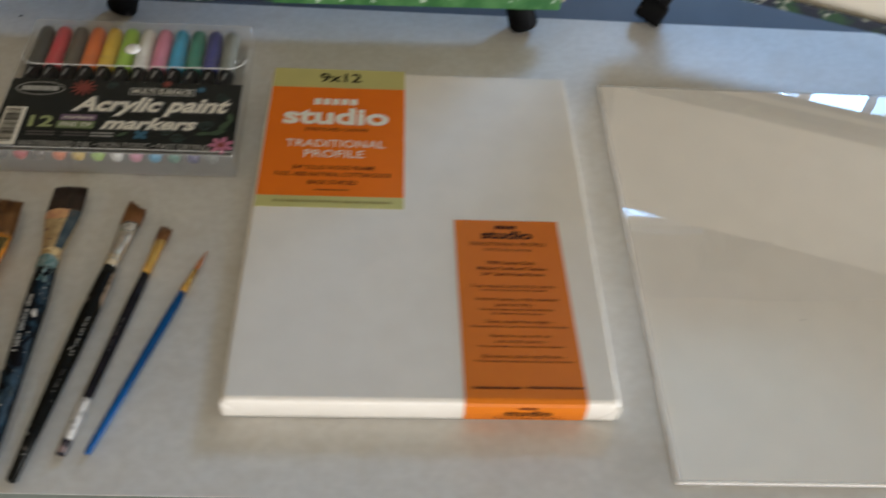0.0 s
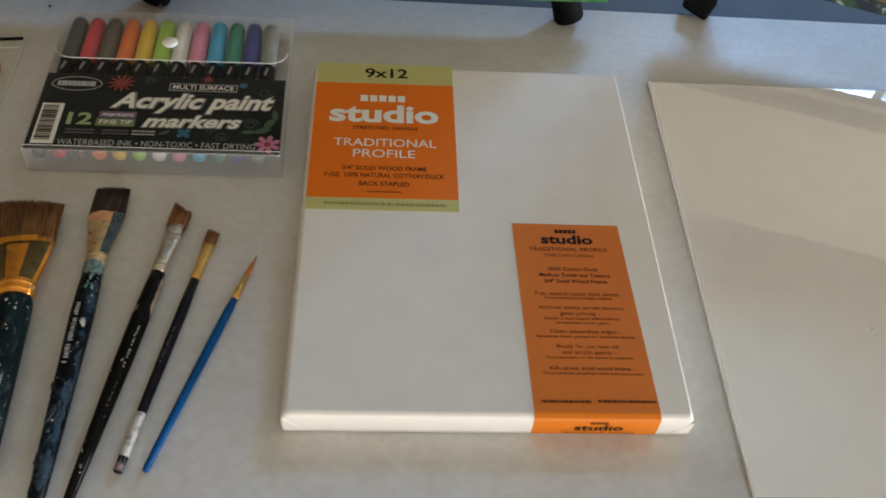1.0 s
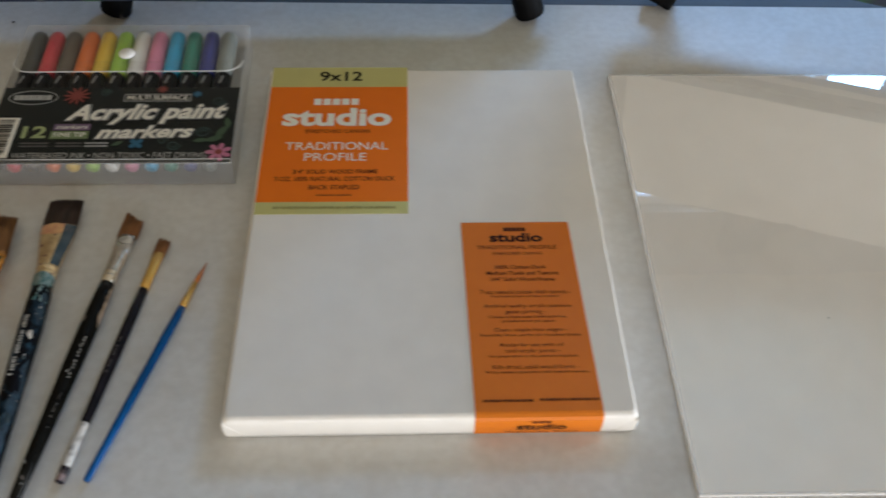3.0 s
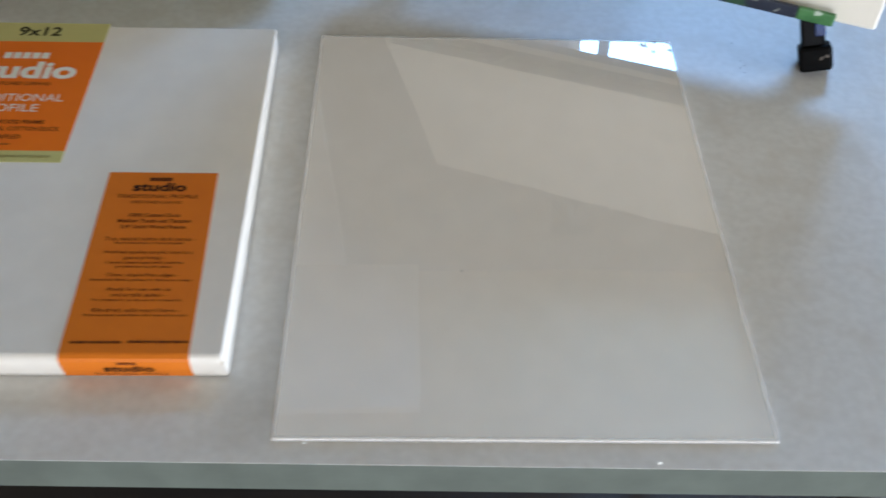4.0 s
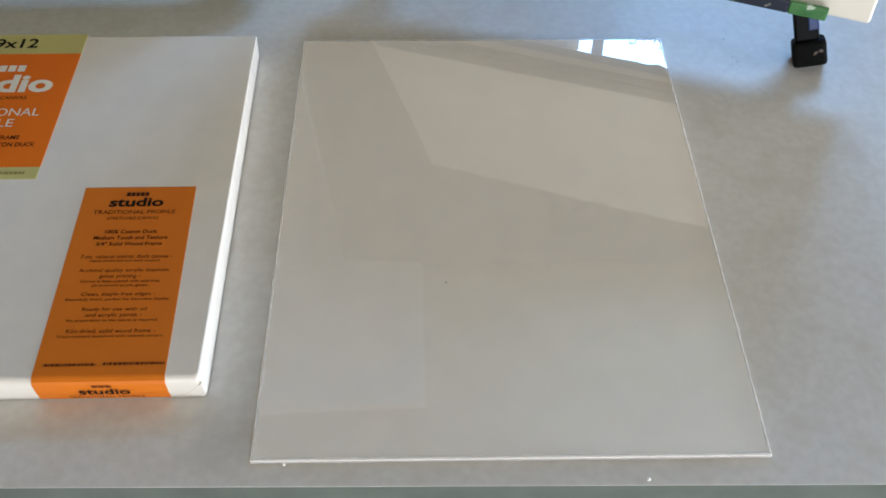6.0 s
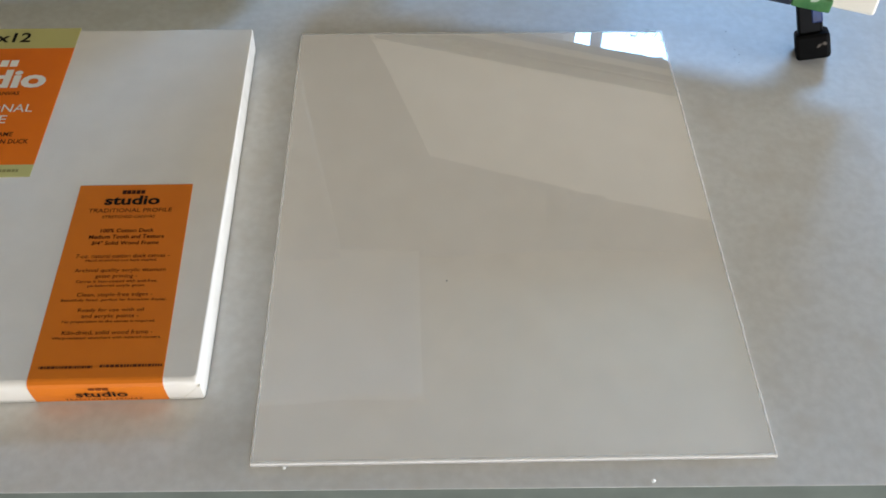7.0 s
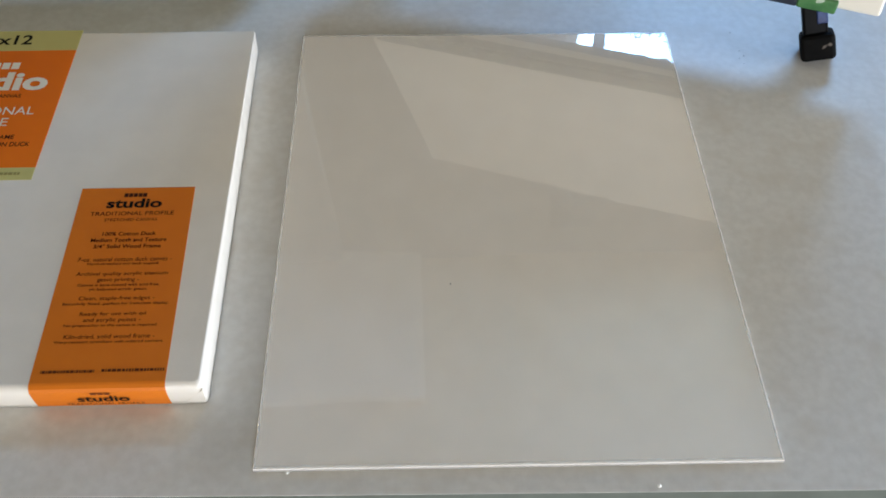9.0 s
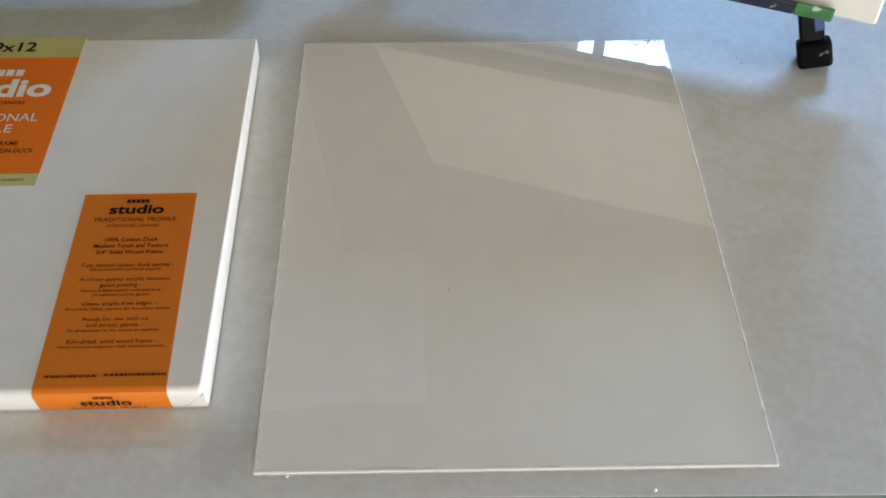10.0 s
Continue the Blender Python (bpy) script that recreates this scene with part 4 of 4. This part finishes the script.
def second_brush():
    hd = [(0.0, 0.0022, 0.0022), (0.0012, 0.0042, 0.0040), (0.02, 0.0050, 0.0046), (0.075, 0.0062, 0.0056), (0.120, 0.0072, 0.0060), (0.145, 0.0066, 0.0058), (0.1545, 0.0060, 0.0055)]
    fe = [(0.153, 0.0061, 0.0056), (0.166, 0.0063, 0.0056), (0.180, 0.0085, 0.0050), (0.195, 0.0112, 0.0040), (0.2035, 0.0116, 0.0036)]

    def more(b, m):
        marks(b, m, 0.084, 0.128, 26, 0.0058, M_GREYINK, 6, 0.0016, -0.0014)
        blobs(b, m, [(0.1135, 0.0028, 0.0054, 0.0019), (0.1110, 0.0036, 0.0050, 0.0013), (0.133, 0.0042, 0.0046, 0.0008), (0.098, 0.003, 0.0050, 0.0008), (0.047, 0.000, 0.0050, 0.0007), (0.128, 0.0035, 0.0050, 0.0006)], M_TAPE)
        patch_on(b, m, 0.150, 0.161, 0, 180, 0.0065, 0.0060, M_TEALPAINT, "dried_paint", "dried teal paint", 10, 3)
        splatter(b, m, hd, 0.004, 0.100, 20, 0.0030, M_DUSTYBLUE, 21, "dusty blue paint specks")
        splatter(b, m, hd, 0.002, 0.060, 9, 0.0024, M_DRIEDBLUE, 22, "dried blue paint specks")
        splatter(b, m, hd, 0.010, 0.148, 16, 0.0008, M_TAPE, 23, "white paint specks")
        splatter(b, m, hd, 0.138, 0.153, 26, 0.0016, M_TEALPAINT, 24, "teal paint drips")
        for s0, s1, u0, u1, k in ((0.036, 0.074, 25, 75, 51), (0.058, 0.096, 15, 48, 52), (0.006, 0.030, 30, 110, 53), (0.120, 0.146, 22, 60, 54)):
            patch_on(b, m, s0, s1, u0, u1, lerp_ring(hd, 1), lerp_ring(hd, 2), M_SMEAR, "paint_smear", "smear of dried blue paint", 16, k)
        patch_on(b, m, 0.168, 0.2030, 8, 66, lerp_ring(fe, 1), lerp_ring(fe, 2), M_BLUESTREAK, "ferrule_streak", "steel blue streak along the ferrule", 0)
        patch_on(b, m, 0.194, 0.2040, 35, 170, lerp_ring(fe, 1), lerp_ring(fe, 2), mat("pink_stain", (0.65, 0.30, 0.18), (0.75, 0.45, 0.22), 200, rough=0.35), "paint_stain", "salmon paint stain", 3, 5)
    brush("flat dark-haired brush with a stained ferrule and a paint-spattered black handle", (-0.1250, -0.0480), (-0.1298, 0.1800), 0.005, hd, fe, 0.2030, (0.0114, 0.0110), 0.0036,
          M_HANDLE2, M_COPPER2, M_BRISTLE_B, 650, bands=((0.1620, 0.0062, 0.0056, 0.003), (0.1665, 0.0063, 0.0056, 0.003)), extras=more, hair_curve=0.03)


def third_brush():
    hd = [(0.0, 0.0015, 0.0015), (0.001, 0.0028, 0.0028), (0.03, 0.0039, 0.0037), (0.090, 0.0055, 0.0048), (0.120, 0.0057, 0.0050), (0.145, 0.0051, 0.0047), (0.1555, 0.0045, 0.0043)]
    fe = [(0.1545, 0.0046, 0.0044), (0.166, 0.0047, 0.0043), (0.180, 0.0056, 0.0036), (0.1945, 0.0066, 0.0028)]

    def more(b, m):
        marks(b, m, 0.082, 0.112, 14, 0.0043, M_GREYINK, 7, 0.0007, 0.0028)
        marks(b, m, 0.056, 0.076, 12, 0.0038, M_DIMINK, 8, 0.0006, 0.0022)
        patch_on(b, m, 0.120, 0.152, 0, 30, lerp_ring(hd, 1), lerp_ring(hd, 2), M_WOODCHIP, "bare_wood_patch", "chipped lacquer showing bare wood", 12, 6)
        splatter(b, m, hd, 0.010, 0.115, 8, 0.0009, M_TAPE, 41, "white paint specks")
        patch_on(b, m, 0.186, 0.193, 40, 120, lerp_ring(fe, 1), lerp_ring(fe, 2), M_TAPE, "paint_stain", "white paint stain", 5, 7)
    brush("angled brown brush with a nickel ferrule and a chipped black handle", (-0.1090, -0.0457), (-0.0812, 0.1640), 0.002, hd, fe, 0.1940, (0.0066, 0.0068), 0.0028,
          M_HANDLE3, M_SILVER, M_BRISTLE_C, 240, slant=-0.26, bands=((0.1595, 0.0046, 0.0043, 0.0022), (0.1635, 0.0047, 0.0043, 0.0022)), extras=more)


def fourth_brush():
    hd = [(0.0, 0.0010, 0.0010), (0.0010, 0.0024, 0.0024), (0.008, 0.0027, 0.0027), (0.035, 0.0028, 0.0028), (0.080, 0.0033, 0.0033), (0.115, 0.0033, 0.0033), (0.1355, 0.0029, 0.0029)]
    fe = [(0.1345, 0.0030, 0.0030), (0.144, 0.0030, 0.0029), (0.155, 0.0036, 0.0024), (0.1645, 0.0041, 0.0019)]

    def more(b, m):
        marks(b, m, 0.070, 0.098, 14, 0.0033, M_DIMINK, 9, 0.0006, 0.0003)
        patch_on(b, m, 0.0095, 0.0370, 0, 360, 0.0029, 0.0029, M_TAPE, "crackled_paint", "crackled white paint", 0)
        patch_on(b, m, 0.0008, 0.0095, 0, 360, 0.0026, 0.0026, M_TIPPAINT, "paint_tip", "mottled pink and black paint", 0)
    brush("small flat brush with brass ferrule, dark handle tipped white", (-0.0875, -0.0285), (-0.0588, 0.1460), 0.002, hd, fe, 0.1640, (0.0041, 0.0042), 0.0019,
          M_HANDLE4, M_GOLD, M_BRISTLE_C, 130, slant=-0.10, bands=((0.1385, 0.0030, 0.0029, 0.0018), (0.1415, 0.0030, 0.0029, 0.0018)), extras=more)


def fifth_brush():
    hd = [(0.0, 0.0008, 0.0008), (0.0008, 0.0017, 0.0017), (0.004, 0.0020, 0.0020), (0.050, 0.0025, 0.0025), (0.095, 0.0028, 0.0028), (0.115, 0.0026, 0.0026), (0.1230, 0.0022, 0.0022)]
    fe = [(0.1220, 0.0023, 0.0023), (0.1290, 0.0023, 0.0023), (0.1420, 0.0018, 0.0018)]
    brush("slim round brush with pointed orange tip and glossy blue handle", (-0.0735, -0.0273), (-0.0290, 0.1265), 0.002, hd, fe, 0.1415, (0.0017, 0.0016), 0.0017,
          M_BLUE, M_GOLD, M_BRISTLE_D, 90, pointed=True, bands=((0.1262, 0.0023, 0.0023, 0.0014), (0.1285, 0.0023, 0.0023, 0.0014)))


big_brush()
second_brush()
third_brush()
fourth_brush()
fifth_brush()


# ---- zip bag with brushes ----
def brush_bag():
    m = pose(-0.2905, 0.2205, 0, 0, 0, 1.0)
    b = thing("zip_bag", m, "clear plastic zip bag with small brushes inside", "plastic bag")

    def slant(bm):
        for v in bm.verts:
            v.co.y += 0.10 * v.co.x * (v.co.y + 0.12) / 0.236
        bm.transform(m)
        return bm
    bm, rows, nx, ny = bmesh.new(), [], 26, 40
    for j in range(ny + 1):
        row = []
        for i in range(nx + 1):
            x, y = -0.062 + 0.124 * i / nx, -0.120 + 0.236 * j / ny
            edge = min(1, 5 * min(i, nx - i) / nx, 5 * min(j, ny - j) / ny)
            zz = 0.0022 + 0.0075 * edge ** 0.6 + 0.0012 * noise.noise((x * 45, y * 30, 2)) * edge
            row.append(bm.verts.new((x, y, zz)))
        rows.append(row)
    for j in range(ny):
        for i in range(nx):
            bm.faces.new((rows[j][i], rows[j][i + 1], rows[j + 1][i + 1], rows[j + 1][i]))
    part("pouch_front", slant(bm), M_BAG, b, smooth=True)
    part("pouch_back", slant(box(-0.0622, 0.0622, -0.1205, 0.1165, 0.0004, 0.0010)), M_BAGBACK, b, "milky white back sheet")
    part("zip_strip", slant(box(-0.062, 0.060, 0.1150, 0.1168, 0.0014, 0.0036, 0.0005, 2)), M_BLACK, b, "black zip line")
    part("seam", slant(box(-0.062, 0.062, 0.0975, 0.0985, 0.0076, 0.0082, 0.0003, 2)), M_BAGBACK, b)


brush_bag()


def bagged_brush(tail, tip, m_hair):
    d = Vector((*tip, 0)) - Vector((*tail, 0))
    turn = math.degrees(math.atan2(d.y, d.x)) - 90
    L = d.length
    m = pose(tail[0], tail[1], 0.0050, 0, 0, turn)
    b = thing("small_brush", pose(tail[0], tail[1], 0.0012, 0, 0, turn), "small orange-tipped brush with blue handle, inside the bag", "paintbrush", "brushes in the bag")
    part("handle", loft([(0, 0.001, 0.001, 0, 0), (0.002, 0.0022, 0.0022, 0, 0), (L - 0.05, 0.0032, 0.0032, 0, 0)], m), M_BLUE, b, smooth=True)
    part("ferrule", loft([(L - 0.051, 0.0031, 0.0031, 0, 0), (L - 0.022, 0.0036, 0.0026, 0, 0)], m), M_GOLD, b, smooth=True)
    part("bristles", loft([(L - 0.023, 0.0035, 0.0025, 0, 0), (L - 0.012, 0.0042, 0.0022, 0, 0), (L - 0.003, 0.0026, 0.0012, 0, 0), (L, 0.0006, 0.0004, 0, 0)], m), m_hair, b, smooth=True)


bagged_brush((-0.2325, 0.150), (-0.2420, 0.3110), M_BRISTLE_D)
bagged_brush((-0.2480, 0.130), (-0.2560, 0.3000), M_BRISTLE_D)
bagged_brush((-0.2660, 0.120), (-0.2730, 0.3040), M_BRISTLE_D)


# ---- easels with their canvases ----
def rubber_foot(parent, at, toward, w, square, side):
    at, toward = Vector(at), Vector(toward)
    d = (toward - at).normalized()
    if square:
        a = at + Vector((0, 0, w * 0.13))
        bm = bar_between(a, a + d * 0.0195, w, w, 0, side)
    else:
        prof = [(0.0, 0.05), (0.0, 0.34), (0.0012, 0.45), (0.004, 0.50), (0.016, 0.475), (0.030, 0.44), (0.0335, 0.42), (0.0345, 0.30)]
        x = Vector((1, 0, 0)) - d * d.x
        x.normalize()
        y = d.cross(x)
        bm, rows = bmesh.new(), []
        base = at + Vector((0, 0, w * 0.13))
        for k, r in prof:
            c = base + d * k
            rows.append([bm.verts.new(c + (x * math.cos(u) + y * math.sin(u)) * r * w) for u in [math.tau * j / 24 for j in range(24)]])
        for p, q in zip(rows, rows[1:]):
            for j in range(24):
                bm.faces.new((p[j], p[(j + 1) % 24], q[(j + 1) % 24], q[j]))
        bm.faces.new(rows[0][::-1]), bm.faces.new(rows[-1])
        bmesh.ops.recalc_face_normals(bm, faces=bm.faces[:])
    part("rubber_foot", bm, M_RUBBER, parent, "black rubber foot", not square)


def easel(label, feet, apex, rear, leg_w, foot_w, square, tray_o, tray_u, tray_len, tray_back, lip_h, end_green):
    """Front feet, apex, rear foot; the tray starts at tray_o and runs along tray_u."""
    mid = (Vector(feet[0]) + Vector(feet[1])) / 2
    e = thing("table_easel", (mid.x, mid.y, 0), label, "easel", "easels on the table")
    n = 0 if square else 16
    side = (-tray_u[0], -tray_u[1], 0)
    for name, f in (("leg", feet[0]), ("leg", feet[1]), ("rear_leg", rear)):
        d = (Vector(apex) - Vector(f)).normalized()
        leg = part(name, bar_between(Vector(f) + d * 0.012, apex, leg_w * (0.72 if name == "rear_leg" else 1), None, n, side), M_BLACK, e)
        rubber_foot(leg, f, apex, foot_w, square, side)
    if square:
        d = (Vector(apex) - Vector(feet[1])).normalized()
        q = Vector(feet[1]) + d * 0.030 + Vector(side) * 0.0052 + Vector((0, 0, 0.001))
        part("paint_smear", bar_between(q, q + d * 0.010, 0.0076, leg_w + 0.0006, 0, side), M_BLUEPAINT, e, "blue paint smear on the leg")
    part("hinge", box(apex[0] - 0.03, apex[0] + 0.03, apex[1] - 0.014, apex[1] + 0.014, apex[2] - 0.02, apex[2] + 0.02, 0.004), M_BLACK, e)
    o, u = Vector(tray_o), Vector(tray_u).normalized()
    back = Vector((u.y, -u.x, 0)).normalized()
    up = back.cross(u)
    m = Matrix(((u.x, back.x, up.x, o.x), (u.y, back.y, up.y, o.y), (u.z, back.z, up.z, o.z), (0, 0, 0, 1)))
    tray = part("tray", box(end_green, tray_len, 0, tray_back, -0.001, 0.0014, 0.0008, 2, m), M_TRAYPAINT, e, "wooden tray smeared with blue, green and white paint")
    part("tray_end", box(0, end_green, 0, tray_back, -0.0012, 0.0016, 0.001, 2, m), M_TRAYGREEN, tray, "green painted end")
    part("tray_lip", box(end_green, tray_len, -0.004, 0.0, 0, lip_h, 0.001, 2, m), M_TRAYPAINT, tray)
    part("tray_lip", box(0, end_green, -0.0042, 0.0, -0.0002, lip_h + 0.0003, 0.0012, 2, m), M_TRAYGREEN, tray)
    return e


U2 = (-math.cos(radians(19.9)), math.sin(radians(19.9)), 0.024)
easel("black table easel with square legs and a paint-smeared tray", ((0.318, 0.414, 0), (0.6475, 0.2830, 0)), (0.545, 0.540, 0.46), (0.573, 0.680, -0.006), 0.0175, 0.0245, True,
      (0.6432, 0.2772, 0.0488), U2, 0.35, 0.028, 0.0096, 0.027)
U1 = (-math.cos(radians(-1.0)), math.sin(radians(-1.0)), 0.0)
easel("black table easel with round legs and a green-painted tray", ((-0.1415, 0.3985, 0), (0.2065, 0.3945, 0)), (0.035, 0.500, 0.48), (0.035, 0.600, -0.006), 0.015, 0.0255, False,
      (0.232, 0.3850, 0.0310), U1, 0.56, 0.020, 0.0110, 0.24)


def easel_canvas(label, corner, turn, lean, w, h, d, tilt=0.0, face=None):
    """A canvas leaning back on an easel: corner is its lower right front corner."""
    m = Matrix.Translation(corner) @ pose(0, 0, 0, 0, 0, -turn) @ pose(0, 0, 0, -lean, 0, 0) @ pose(0, 0, 0, 0, tilt, 0)
    c = thing("easel_canvas", m, label, "canvas", "canvases on the easels")
    bm = box(-w, 0, 0, d, 0, h, 0.0025, 3, m)
    part("canvas_face", bm, face or M_EASELCANVAS, c, smooth=True)
    for x0, x1, z0, z1 in ((-w + 0.004, -0.004, 0.004, 0.034), (-w + 0.004, -0.004, h - 0.034, h - 0.004), (-w + 0.004, -w + 0.034, 0.034, h - 0.034), (-0.034, -0.004, 0.034, h - 0.034)):
        part("stretcher_bar", box(x0, x1, d - 0.001, d + 0.0015, z0, z1, 0.001, 1, m), M_WOODCHIP, c)


easel_canvas("blank cream canvas leaning on the easel", (0.6726, 0.2688, 0.0495), 19.9, 26.8, 0.397, 0.3556, 0.011, 1.4)
# unseen canvas, its height chosen to keep north window light off the table
easel_canvas("unseen dull grey-brown canvas on the green easel tray, tall to block window light", (0.238, 0.3873, 0.0345), -1.0, 19.0, 0.544, 0.61, 0.017, 0.0, M_DULLCANVAS)


# ---- crumbs and flecks on the table ----
def fleck(x, y, r, material, label, seed, tall=0.6):
    rng, bm = random.Random(seed), bmesh.new()
    bmesh.ops.create_icosphere(bm, subdivisions=2, radius=r)
    for v in bm.verts:
        v.co *= 0.75 + 0.5 * rng.random()
        v.co.z = max(v.co.z * tall, -r * 0.3)
    bm.transform(Matrix.Translation((x, y, r * 0.3)))
    tagged(part("fleck", bm, material), label, "crumb", "crumbs on the table")


fleck(0.4690, -0.0548, 0.0011, M_FLECK, "tiny white flake of plastic at the table edge", 1, 0.9)
fleck(0.2765, -0.0425, 0.0011, M_FLECK, "tiny white flake of plastic beside the panel", 3)
fleck(-0.2240, 0.3900, 0.0012, M_CRUMB, "tiny dark crumb on the white table", 4)
for i, (x, y, r) in enumerate(((0.590, 0.318, 0.0004), (0.592, 0.296, 0.0003), (0.594, 0.290, 0.0004), (0.590, 0.287, 0.0003), (0.592, 0.281, 0.0003))):
    fleck(x, y, r, M_CRUMB, "tiny dark crumb on the white table", 10 + i)

spot = bmesh.new()
bmesh.ops.create_icosphere(spot, subdivisions=1, radius=0.0005)
spot.transform(Matrix.Translation((0.3655, 0.0760, 0.0038)) @ Matrix.Diagonal((1, 1, 0.5, 1)))
tagged(part("fleck", spot, M_CRUMB), "tiny dark speck on the shrink film", "crumb", "crumbs on the table")
